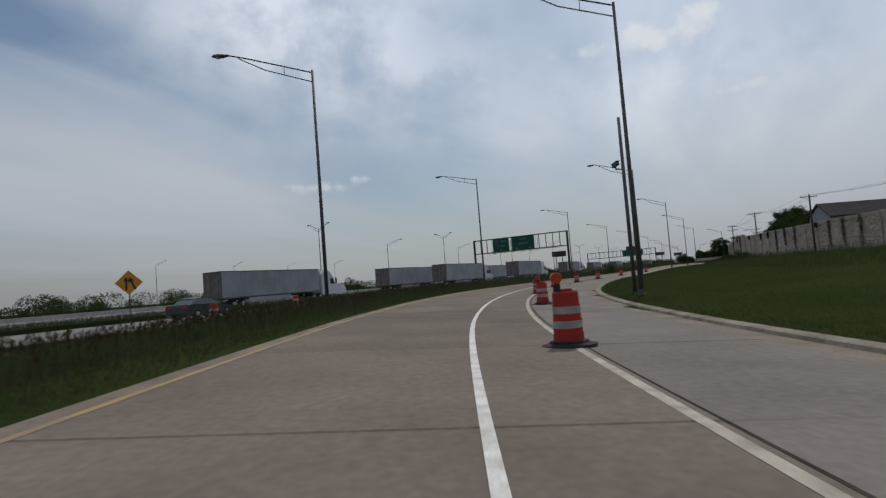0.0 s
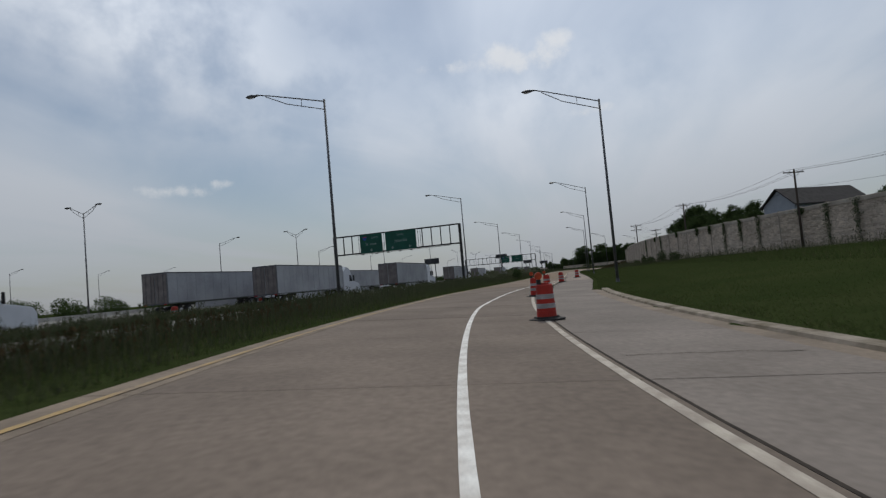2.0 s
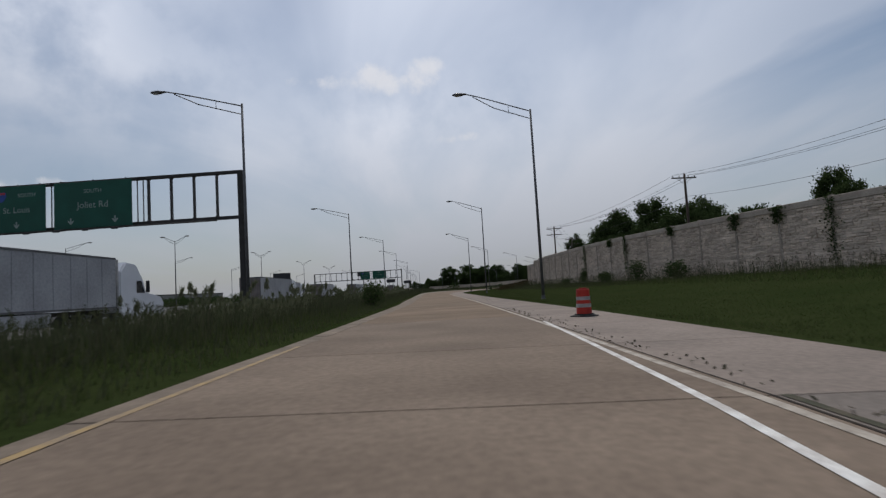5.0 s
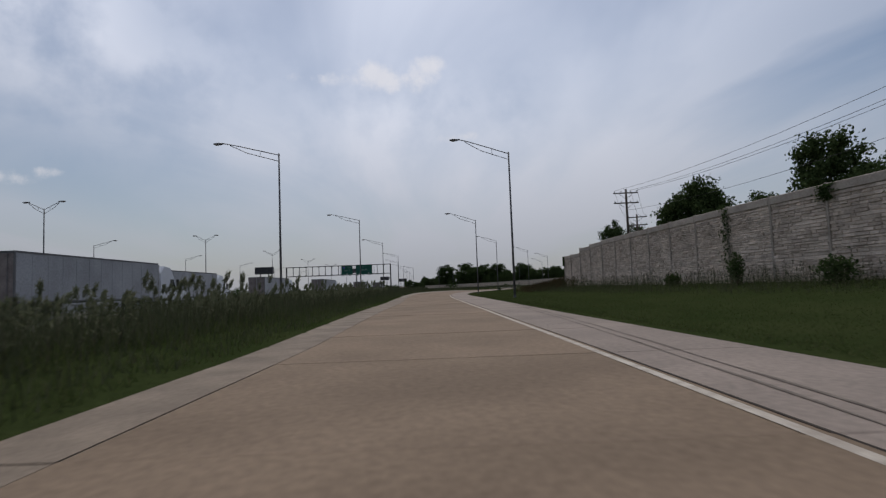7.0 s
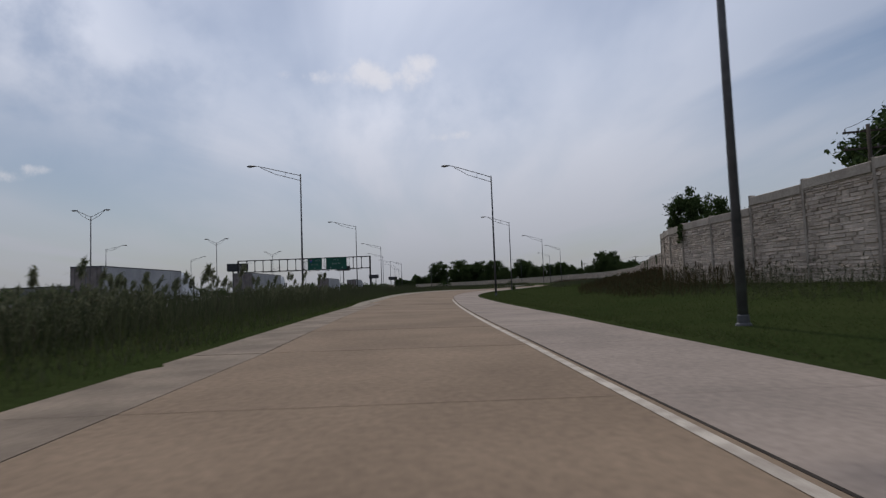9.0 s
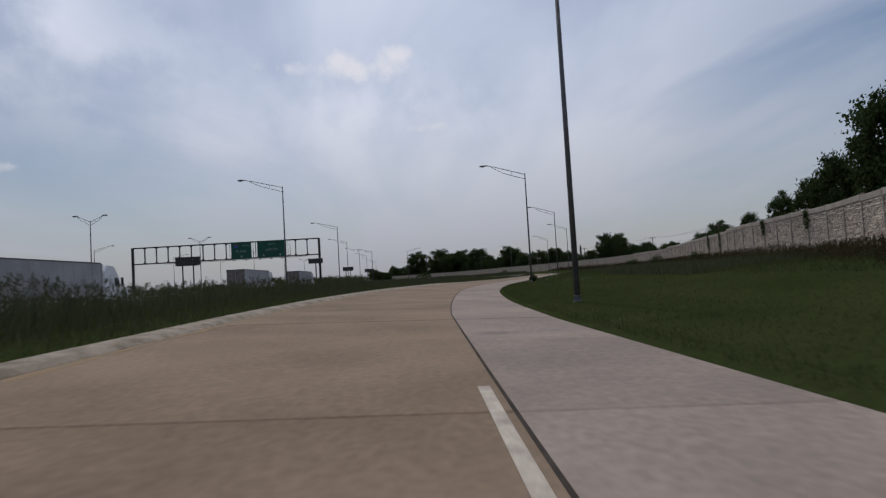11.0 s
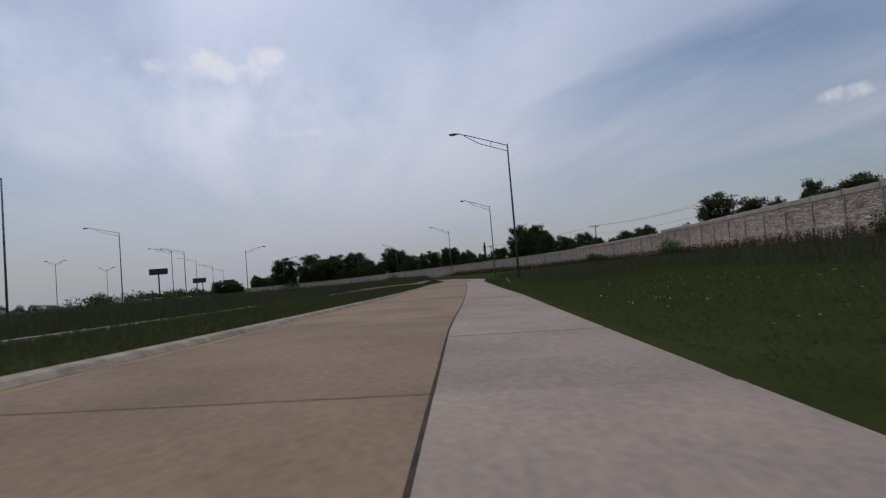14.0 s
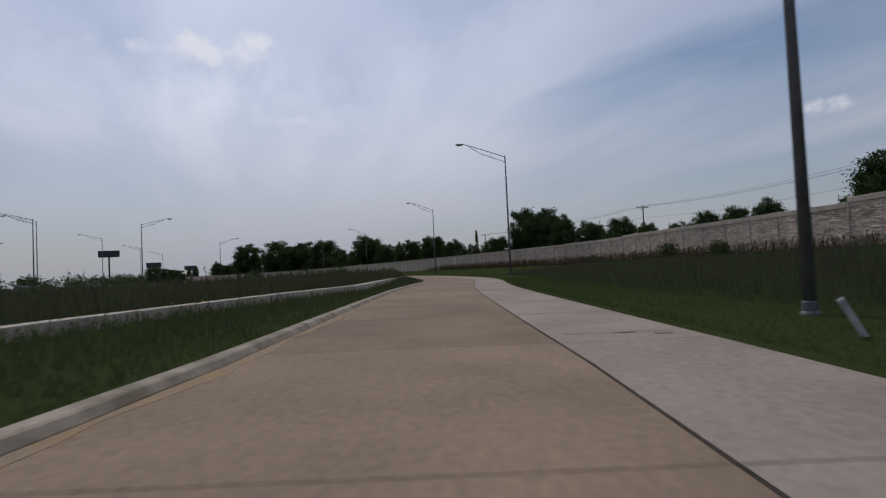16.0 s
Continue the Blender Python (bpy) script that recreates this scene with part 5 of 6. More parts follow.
# ---- trees ----
def tree_model(seed, h=10.0, w=8.0, leaves=3200, low=0.22, conifer=False):
    """Trunk with limbs and a crown of leaf clumps round the limb ends; kept out of sight below the ground until copied."""
    rs = np.random.RandomState(seed)
    r = random.Random(seed)
    t = thing("tree", Matrix(), "dark green leafy tree", "tree")
    bm = bmesh.new()
    p = Vector((0, 0, -0.3))
    pts = [p]
    for k in range(5):
        p = p + Vector((r.uniform(-0.25, 0.25), r.uniform(-0.25, 0.25), h * 0.16))
        pts.append(p)
    rad = [0.26, 0.21, 0.17, 0.13, 0.09, 0.05]
    for k in range(5):
        rod(bm, pts[k], pts[k + 1], rad[k] * h / 10, rad[k + 1] * h / 10, 8)
    ends = []
    for k in range(17 if not conifer else 26):
        f = r.uniform(low + 0.02, 0.78)
        base = pts[0].lerp(pts[-1], f)
        ang = k * 2.4 + r.uniform(-0.4, 0.4)
        if conifer:
            reach = w / 2 * (1.0 - f) * r.uniform(0.8, 1.1)
            rise = -0.03 * h
        else:
            reach = w / 2 * r.uniform(0.45, 0.95) * math.sin(math.pi * min(1.0, (f - low) / (0.9 - low) * 0.85 + 0.18))
            rise = h * r.uniform(0.06, 0.24)
        mid = base + Vector((math.cos(ang) * reach * 0.55, math.sin(ang) * reach * 0.55, rise * 0.4))
        end = base + Vector((math.cos(ang) * reach, math.sin(ang) * reach, rise))
        rod(bm, base, mid, 0.07 * h / 10, 0.045 * h / 10, 6)
        rod(bm, mid, end, 0.045 * h / 10, 0.015 * h / 10, 5)
        ends += [end, mid.lerp(end, 0.5)]
    ends.append(pts[-1] + Vector((0, 0, h * 0.08)))
    part("trunk", bm, M_BARK, t)
    cl = [np.array(e_) for e_ in ends]
    # leaf clumps fill a lumpy crown round the limbs
    lump = rs.normal(size=(7, 3))
    lump /= np.linalg.norm(lump, axis=1)[:, None]
    while len(cl) < 170:
        q = rs.normal(size=3)
        q /= np.linalg.norm(q)
        bulge = 0.50 + 0.56 * np.max(lump @ q) ** 2
        rad_ = rs.uniform(0.25, 1.0) ** 0.45 * bulge
        if conifer:
            zf = rs.uniform(0.06, 1.0)
            ang, rr = rs.uniform(0, 6.28), (1.02 - zf) * w * 0.46 * rs.uniform(0.5, 1.0)
            cl.append(np.array([math.cos(ang) * rr, math.sin(ang) * rr, zf * h * 0.98]))
        else:
            mid_ = (low + 0.97) / 2
            cl.append(np.array([q[0] * rad_ * w * 0.48, q[1] * rad_ * w * 0.48, h * (mid_ + q[2] * rad_ * (0.97 - low) * 0.5)]))
    cl = np.array(cl)
    which = rs.randint(0, len(cl), leaves)
    spread = rs.uniform(0.030, 0.062, len(cl)) * w * (0.5 if conifer else 1.0)
    c = cl[which] + rs.normal(size=(leaves, 3)) * spread[which][:, None] * np.array([1, 1, 0.75])
    c[:, 2] = np.clip(c[:, 2], h * low * 0.5, h * 1.02)
    array_mesh("crown", quads(c, rs.uniform(0.10, 0.20, leaves) * h / 10, rs), 4, M_LEAF, t)
    return t


TREES = [(118, 185.6, 17.9, 14.6, 0), (94, 153, 13.3, 9.7, 1), (99, 147, 12.4, 9.5, 2), (140.5, 225.5, 15.6, 9.6, 2), (150.0, 227.0, 15.6, 10.0, 3), (159.0, 224.5, 14.2, 9.5, 1), (86, 140, 11.2, 9.6, 3),
         (78, 118, 9.9, 5.3, 1), (90, 135, 9.1, 6.6, 2), (110, 168, 11.8, 10.5, 3)]
TREES += [(375, 756, 30.3, 35.9, 2), (380, 716, 29.6, 34.0, 1), (373, 671, 28.2, 35.4, 0), (370, 631, 24.6, 30.9, 1), (351, 579, 12.9, 16.8, 3), (341, 543, 23.0, 21.2, 0), (329, 511, 14.6, 12.2, 3), (321, 487, 14.8, 16.2, 2), (313, 463, 14.3, 15.8, 1), (302, 440, 11.7, 12.2, 2), (297, 425, 13.7, 4.5, 4), (290, 412, 10.4, 8.7, 3)]
TREES += [(284, 395, 17.0, 12.6, 1), (284, 389, 18.0, 14.5, 0), (272, 374, 12.9, 8.1, 2), (269, 365, 10.7, 10.0, 3), (267, 357, 10.3, 10.1, 1), (259, 348, 8.3, 6.4, 2), (254, 340, 7.7, 7.3, 3), (247, 332, 6.1, 5.2, 2), (244, 327, 8.3, 6.1, 1), (242, 309, 13.3, 11.2, 2), (226, 294, 9.6, 5.6, 3)]
TREES += [(215, 293, 6.8, 4.9, 3), (215, 290, 7.3, 4.8, 2), (219, 287, 10.6, 4.8, 1), (204, 281, 7.0, 4.7, 2), (201, 278, 6.9, 4.9, 3), (196, 270, 7.2, 6.0, 3), (186, 266, 9.8, 5.2, 1), (179, 256, 12.1, 6.5, 2), (173, 249, 12.4, 6.5, 1), (164, 241, 15.2, 8.0, 0)]
TREES += [(76, 116, 8.6, 5.5, 2), (82, 128, 8.2, 6, 1), (84, 137, 9.6, 6.5, 3), (88, 146, 9.4, 7, 2), (92, 157, 8.6, 6, 3), (79, 96, 8.6, 5, 2), (97, 166, 8.8, 6, 1), (76, 90, 9.5, 5, 1)]
# a lower belt closes the gaps between them
belt = random.Random(12)
for x in np.arange(176, 366, 5.2):
    y = float(np.interp(x, [p[0] for p in WALL], [p[1] for p in WALL]))
    TREES.append((x + belt.uniform(5, 11), y - belt.uniform(1, 7), belt.uniform(7.0, 8.4) + (2.4 if x > 256 else 0.0) + (4.5 if x > 300 else 0.0), belt.uniform(5, 8), belt.choice((1, 2, 3))))
for y in np.arange(600, 830, 11):
    x = float(np.interp(y, [p[1] for p in WALL], [p[0] for p in WALL]))
    TREES.append((x + belt.uniform(6, 16), y, belt.uniform(13, 19), belt.uniform(12, 17), belt.choice((1, 2, 3))))
models = [tree_model(3, leaves=22000, low=0.16), tree_model(5, leaves=20000, low=0.12), tree_model(8, leaves=20000, low=0.09), tree_model(11, leaves=18000, low=0.07),
          tree_model(13, w=5.0, leaves=12000, low=0.06, conifer=True)]
TREE_LABELS = ["tall broad dark green tree behind the noise wall", "bushy dark green tree behind the noise wall", "rounded dark green tree behind the noise wall",
               "low dark green tree behind the noise wall", "narrow dark green conifer behind the noise wall"]
used = set()
for k, (x, y, ztop, w, kind) in enumerate(TREES):
    z = 0.9
    sh, sw = (ztop - z) / 10.0, w / (9.0 if kind != 4 else 5.6)
    m = pose(x, y, z, 0, 0, (k * 67) % 360) @ Matrix.Diagonal((sw, sw, sh, 1))
    if kind in used:
        f = models[kind].scale
        t = copy_thing(models[kind], m @ Matrix.Diagonal((1 / f.x, 1 / f.y, 1 / f.z, 1)))
    else:
        t = models[kind]
        t.matrix_basis = m
        used.add(kind)
    tagged(t, TREE_LABELS[kind], "tree", "trees behind the wall")


for x, y, ztop, w, kind in ((245, 578, 8.8, 12, 2), (249, 573, 7.6, 11, 3), (254, 577, 6.6, 12, 1)):
    f, sh, sw = models[kind].scale, (ztop + 0.2) / 10.0, w / 9.0
    clump = copy_thing(models[kind], pose(x, y, -0.2, 0, 0, x) @ Matrix.Diagonal((sw / f.x, sw / f.y, sh / f.z, 1)))
    tagged(clump, "round dark green tree standing in the grass infield", "tree", "infield trees")


def far_woods(name, spots, seed, hmin, hmax, leaf, n_, label):
    """A belt of distant trees and bushes."""
    rs = np.random.RandomState(seed)
    cs, sz = [], []
    for x, y in spots:
        h, w = rs.uniform(hmin, hmax), rs.uniform(hmin, hmax) * 1.35
        c = rs.normal(size=(n_, 3))
        c /= np.linalg.norm(c, axis=1)[:, None]
        c *= rs.uniform(0.35, 1.0, n_)[:, None] ** 0.5
        c = c * np.array([w * 0.5, w * 0.5, h * 0.5]) + np.array([x, y, h * 0.5 - 0.2])
        c += rs.normal(size=c.shape) * leaf * 0.6
        c[:, 2] = np.maximum(c[:, 2], 0.0)
        cs.append(c)
        sz.append(rs.uniform(0.6, 1.2, n_) * leaf)
    ob = array_mesh(name, quads(np.concatenate(cs), np.concatenate(sz), rs), 4, M_LEAF)
    tagged(ob, label, "trees", kind="stuff")


rs0 = np.random.RandomState(5)
spots = []
for al in np.arange(-120, 620, 1.5):
    if rs0.rand() < 0.62:
        spots.append(hw(al + rs0.uniform(-3, 3), 96 + rs0.uniform(0, 45))[:2])
far_woods("far_woods", spots, 6, 2.6, 6.2, 0.24, 620, "low belt of dark trees and bushes beyond the motorway")
spots = []
for al in np.arange(700, 1500, 9):
    for off in (-60, 30, 60, 110):
        if rs0.rand() < 0.6:
            spots.append(hw(al + rs0.uniform(-6, 6), off + rs0.uniform(-25, 25))[:2] if off != 30 else hw(al, 90 + rs0.uniform(0, 40))[:2])
far_woods("far_woods", spots, 9, 6.0, 11.0, 1.0, 90, "distant dark tree line at the end of the motorway")


# ---- houses, poles and wires behind the wall ----
def house(m, label):
    t = thing("house", m, label, "house")
    l, w, z0, ze, zr = 13.6, 5.6, 0.5, 7.9, 10.2
    bm = bmesh.new()
    prof = [(-w / 2, z0), (w / 2, z0), (w / 2, ze), (0, zr - 0.25), (-w / 2, ze)]
    a_ = [bm.verts.new((0, y, z)) for y, z in prof]
    b_ = [bm.verts.new((l, y, z)) for y, z in prof]
    bm.faces.new(a_)
    bm.faces.new(b_[::-1])
    for k in range(5):
        bm.faces.new((a_[k], b_[k], b_[(k + 1) % 5], a_[(k + 1) % 5]))
    bmesh.ops.recalc_face_normals(bm, faces=bm.faces[:])
    part("wall", bm, M_SIDING, t, "pale blue-grey horizontal siding")
    for sgn in (-1, 1):
        bm = bmesh.new()
        run = w / 2 + 0.45
        drop = (zr - ze) / (w / 2) * run
        q = [(-0.4, 0, zr), (l + 0.4, 0, zr), (l + 0.4, sgn * run, zr - drop), (-0.4, sgn * run, zr - drop)]
        lo = [bm.verts.new(p) for p in q]
        hi = [bm.verts.new((p[0], p[1], p[2] + 0.16)) for p in q]
        bm.faces.new(lo)
        bm.faces.new(hi)
        for k in range(4):
            bm.faces.new((lo[k], lo[(k + 1) % 4], hi[(k + 1) % 4], hi[k]))
        bmesh.ops.recalc_face_normals(bm, faces=bm.faces[:])
        part("roof", bm, M_ROOF, t, "dark shingle roof slope")
    for y, z in ((-1.4, 5.4), (1.4, 5.4), (-1.4, 2.6), (1.4, 2.6)):
        bm = bmesh.new()
        box(bm, (-0.03, y, z), (0.10, 1.1, 1.4))
        win = part("window", bm, M_FRAME, t)
        bm = bmesh.new()
        box(bm, (-0.07, y, z), (0.06, 0.9, 1.2))
        part("pane", bm, M_PANE, win)


house(pose(72.6, 107.35, 0, 0, 0, 1), "pale grey house with a dark gable roof behind the wall")


def utility_pole(x, y, ztop, yaw, arms, lean=0.0):
    t = thing("utility_pole", pose(x, y, 0.5, lean, 0, yaw), "weathered wooden utility pole with crossarms behind the wall", "utility pole", "utility poles")
    h = ztop - 0.5
    bm = bmesh.new()
    rod(bm, (0, 0, 0), (0, 0, h + 0.15), 0.17, 0.11, 10)
    part("pole", bm, M_WOODPOLE, t, smooth=True)
    for k in range(arms):
        z = h - 0.25 - 1.1 * k
        bm = bmesh.new()
        box(bm, (0, 0.12, z), (2.7, 0.10, 0.12), None, 0.01)
        arm = part("crossarm", bm, M_WOODPOLE, t)
        for sx in (-1.2, -0.5, 0.5, 1.2):
            bm = bmesh.new()
            lathe(bm, [(0.03, z + 0.05), (0.06, z + 0.10), (0.035, z + 0.16), (0.055, z + 0.20), (0.02, z + 0.26)], 8, Matrix.Translation((sx, 0.12, 0)))
            part("insulator", bm, M_INSUL, arm)
        bm = bmesh.new()
        for sx in (-0.8, 0.8):
            rod(bm, (0, 0.06, z - 0.7), (sx, 0.12, z - 0.04), 0.02, 0.02, 6)
        part("brace", bm, M_DARKSTEEL, arm)


UP = [(61.5, 52, 10.9, 1), (62.0, 93.6, 10.75, 1), (72.5, 129.0, 11.3, 1), (89.0, 171.2, 11.15, 2), (102.6, 182.7, 10.3, 2), (231, 302, 11.4, 2), (260, 348.5, 11.5, 1), (290, 415, 11.5, 1)]
for k, (x, y, zt, n_) in enumerate(UP):
    x2, y2 = (UP[k + 1] if k + 1 < len(UP) else UP[k])[:2]
    x1, y1 = (UP[k - 1] if k else UP[k])[:2]
    utility_pole(x, y, zt, math.degrees(math.atan2(y2 - y1, x2 - x1)) - 90, n_, (-3 if k == 5 else 0))


def power_line(p, q, sag):
    cu = bpy.data.curves.new("power_line", "CURVE")
    cu.dimensions, cu.bevel_depth, cu.bevel_resolution = "3D", 0.014, 1
    sp = cu.splines.new("POLY")
    n_ = 14
    sp.points.add(n_)
    for k in range(n_ + 1):
        u = k / n_
        v = Vector(p).lerp(Vector(q), u)
        sp.points[k].co = (v.x, v.y, v.z - sag * 4 * u * (1 - u), 1)
    tmp = bpy.data.objects.new("tmp_line", cu)
    scene.collection.objects.link(tmp)
    me = bpy.data.meshes.new_from_object(tmp.evaluated_get(bpy.context.evaluated_depsgraph_get()))
    bpy.data.objects.remove(tmp)
    me.name = "power_line"
    me.materials.clear()
    me.materials.append(M_WIRE)
    tagged(new("power_line", me), "thin black power line strung between the utility poles", "power line", "power lines")


for a_, b_ in zip(UP[:-1], UP[1:]):
    if math.dist(a_[:2], b_[:2]) > 100:
        continue
    for off, dz in ((-1.2, 0.0), (0.5, 0.0), (1.2, 0.0), (0.0, -2.2)):
        d = Vector((b_[1] - a_[1], a_[0] - b_[0], 0)).normalized() * off
        power_line((a_[0] + d.x, a_[1] + d.y, a_[2] + 0.02 + dz), (b_[0] + d.x, b_[1] + d.y, b_[2] + 0.02 + dz), 0.9)


def low_building(x, y, w, d, h, yaw, label):
    t = thing("building", pose(x, y, -0.2, 0, 0, yaw), label, "building", "far buildings")
    bm = bmesh.new()
    box(bm, (0, 0, h / 2), (w, d, h))
    part("wall", bm, M_BUILDING, t)
    bm = bmesh.new()
    box(bm, (0, 0, h + 0.2), (w + 0.6, d + 0.6, 0.5))
    part("roof", bm, M_ROOF, t)
    n_ = int(w / 6)
    for k in range(n_):
        bm = bmesh.new()
        box(bm, (-w / 2 + w * (k + 0.5) / n_, -d / 2 - 0.03, h * 0.5), (2.6, 0.1, h * 0.35))
        part("window", bm, M_PANE, t)


low_building(*hw(-20, 165)[:2], 60, 25, 5.5, HEAD + 90, "long low grey building far beyond the motorway")
low_building(*hw(430, 175)[:2], 80, 30, 8.0, HEAD + 80, "low grey warehouse far beyond the motorway")


# ---- weeds and grass ----
def scatter(n_, s0, s1, line, lo, hi, rs, side):
    """Random places beside the ramp, lo to hi metres out from one of its edges."""
    s_ = rs.uniform(s0, s1, n_)
    o = rs.uniform(lo, hi, n_)
    d = line(s_) + side * o
    x, y, _ = sd(s_, d)
    px, py = x - HO[0], y - HO[1]
    al, of = px * HU[0] + py * HU[1], px * HN[0] + py * HN[1]
    ok = of < HWEDGE(al) - 1.2
    return s_[ok], o[ok], x[ok], y[ok]


def blades(name, x, y, h, w, rs, material, label, lean=0.35, base=None):
    n_ = len(x)
    z = height(x, y) - 0.03
    a_ = rs.uniform(0, 2 * np.pi, n_)
    b_ = rs.uniform(0, 2 * np.pi, n_)
    l_ = np.abs(rs.normal(0, lean, n_)) * h
    p0 = np.stack([x - np.cos(a_) * w, y - np.sin(a_) * w, z], 1)
    p1 = np.stack([x + np.cos(a_) * w, y + np.sin(a_) * w, z], 1)
    p2 = np.stack([x + np.cos(b_) * l_, y + np.sin(b_) * l_, z + h], 1)
    ob = array_mesh(name, np.stack([p0, p1, p2], 1), 3, material)
    return tagged(ob, label, "grass", kind="stuff")


def stalks(name, x, y, h, rs, material, label, leaves=9, leaf=0.10, plume=4, stem=0.010, wind=0.0, slim=0.17):
    """Tall weeds: a leaning stem, leaves up its length and a loose seed head."""
    n_ = len(x)
    z = height(x, y) - 0.04
    b_ = rs.uniform(0, 2 * np.pi, n_)
    l_ = np.abs(rs.normal(0, 0.18, n_)) * h
    base = np.stack([x, y, z], 1)
    gust = wind * h * rs.uniform(0.5, 1.3, n_)
    tip = base + np.stack([np.cos(b_) * l_ + 0.85 * gust, np.sin(b_) * l_ + 0.5 * gust, h], 1)
    a_ = rs.uniform(0, 2 * np.pi, n_)
    off = np.stack([np.cos(a_), np.sin(a_), 0 * a_], 1) * stem
    out = [np.stack([base - off, base + off, tip + off * 0.4, tip - off * 0.4], 1)]
    for k in range(leaves):
        u = rs.uniform(0.12, 0.92, n_)[:, None]
        root = base + (tip - base) * u
        ang = rs.uniform(0, 2 * np.pi, n_)
        ln = leaf * rs.uniform(0.6, 1.7, n_) * (0.5 + h * 0.5)
        dirv = np.stack([np.cos(ang), np.sin(ang), rs.uniform(-0.2, 0.9, n_)], 1)
        side = np.stack([-np.sin(ang), np.cos(ang), 0 * ang], 1) * (ln * slim)[:, None]
        mid = root + dirv * (ln * 0.5)[:, None]
        end = root + dirv * ln[:, None] - np.array([0, 0, 1]) * (ln * 0.25)[:, None]
        out.append(np.stack([root, mid + side, end, mid - side], 1))
    for k in range(plume):
        c = tip - (tip - base) * (rs.uniform(0, 0.24, n_) ** 1.2)[:, None] + rs.normal(size=(n_, 3)) * np.array([0.022, 0.022, 0.02]) * h[:, None]
        along = (tip - base) / np.linalg.norm(tip - base, axis=1)[:, None] + rs.normal(0, 0.45, (n_, 3))
        side = np.cross(along, rs.normal(size=(n_, 3)))
        side /= np.linalg.norm(side, axis=1)[:, None]
        ln = (0.035 * (0.5 + h) * rs.uniform(0.6, 1.5, n_))[:, None]
        out.append(np.stack([c - along * ln, c + side * ln * 0.22, c + along * ln, c - side * ln * 0.22], 1))
    ob = array_mesh(name, np.concatenate(out), 4, material)
    return tagged(ob, label, "weeds", kind="stuff")


WEED_H = tab([(-40, 0.5), (8, 0.52), (16, 0.66), (26, 0.88), (40, 1.05), (62, 1.14), (75, 1.15), (95, 1.12), (112, 1.08), (132, 1.1), (152, 1.13), (185, 1.25), (205, 1.34), (225, 1.45), (290, 1.45), (305, 1.45), (420, 1.45)])
# how high the weeds stand at some distance from the kerb: low near it, and low again where the motorway shows over them
NEAR_LOW = tab([(-40, 1.5), (225, 1.5), (250, 2.0), (280, 2.0), (292, 9.5), (304, 11.6), (318, 10.6), (329, 9.4), (342, 7.2), (354, 4.6), (365, 3.0), (378, 2.2), (420, 2.0)])
FAR_LOW = tab([(-40, 0.35), (12, 0.5), (28, 0.92), (45, 1.0), (110, 1.0), (420, 1.0)])


def weed_height(s_, o_, x_, y_, rs):
    patch = np.array([noise.noise(Vector((a * 0.11, b * 0.11, 0))) for a, b in zip(x_, y_)])
    h = WEED_H(s_) * np.clip(0.84 + 0.20 * patch + rs.normal(0, 0.08, len(s_)), 0.3, 1.2)
    return h * (0.28 + 0.72 * smooth01((o_ - NEAR_LOW(s_) + 0.2) / 1.6)) * np.where((s_ > 304) & (o_ < NEAR_LOW(s_) - 0.5), 0.75, 1.0) * (1 - (1 - FAR_LOW(s_)) * smooth01((o_ - 3.5) / 3))


rs = np.random.RandomState(21)
s_, o_, x_, y_ = scatter(40000, -8, 420, LEFT, 0.8, 18, rs, -1)
h_ = weed_height(s_, o_, x_, y_, rs)
stalks("weeds", x_, y_, h_, rs, M_WEED, "tall dark green weeds on the verge beside the ramp", 10, 0.075, 6, 0.008, 0.10, 0.10)
s_, o_, x_, y_ = scatter(330000, -8, 420, LEFT, 0.4, 20, rs, -1)
h_ = weed_height(s_, o_, x_, y_, rs) * rs.uniform(0.65, 1.05, len(s_))
blades("tall_grass", x_, y_, h_, 0.010 + 0.009 * h_, rs, M_WEED, "thick dark green grass and weeds beside the ramp", 0.34)
# the wide infield between ramp and motorway further on
s_, o_, x_, y_ = scatter(90000, 230, 420, LEFT, 18, 70, rs, -1)
blades("tall_grass", x_, y_, rs.uniform(0.9, 1.5, len(s_)), 0.05, rs, M_WEED, "dark rough weeds filling the infield", 0.25)
s_, o_, x_, y_ = scatter(9000, 112, 226, LEFT, 2.4, 15, rs, -1)
clump = np.array([noise.noise(Vector((a * 0.16, b * 0.16, 7))) for a, b in zip(x_, y_)]) > -0.02
s_, x_, y_ = s_[clump], x_[clump], y_[clump]
stalks("reed_grass", x_, y_, WEED_H(s_) * rs.uniform(0.65, 1.02, len(s_)), rs, M_REED, "tall feathery reed grass with nodding plumes", 14, 0.20, 26, 0.005, 0.36, 0.045)
rp = np.random.RandomState(58)
s_, o_, x_, y_ = scatter(800, 112, 226, LEFT, 2.2, 12, rp, -1)
clump = np.array([noise.noise(Vector((a * 0.2, b * 0.2, 19))) for a, b in zip(x_, y_)]) > 0.05
s_, x_, y_ = s_[clump], x_[clump], y_[clump]
stalks("plume_grass", x_, y_, WEED_H(s_) * rp.uniform(1.15, 1.65, len(s_)), rp, M_REED, "sparse tall plumed grass standing above the weeds", 7, 0.16, 60, 0.005, 0.30, 0.05)
s_, o_, x_, y_ = scatter(1800, -10, 60, LEFT, 1.5, 5, rs, -1)
stalks("dry_stalks", x_, y_, rs.uniform(0.45, 0.8, len(s_)), rs, M_DRYWEED, "dry brown seed stalks among the weeds", 5, 0.06, 12, 0.007)
s_, o_, x_, y_ = scatter(170000, -10, 400, LEFT, 0.1, 9, rs, -1)
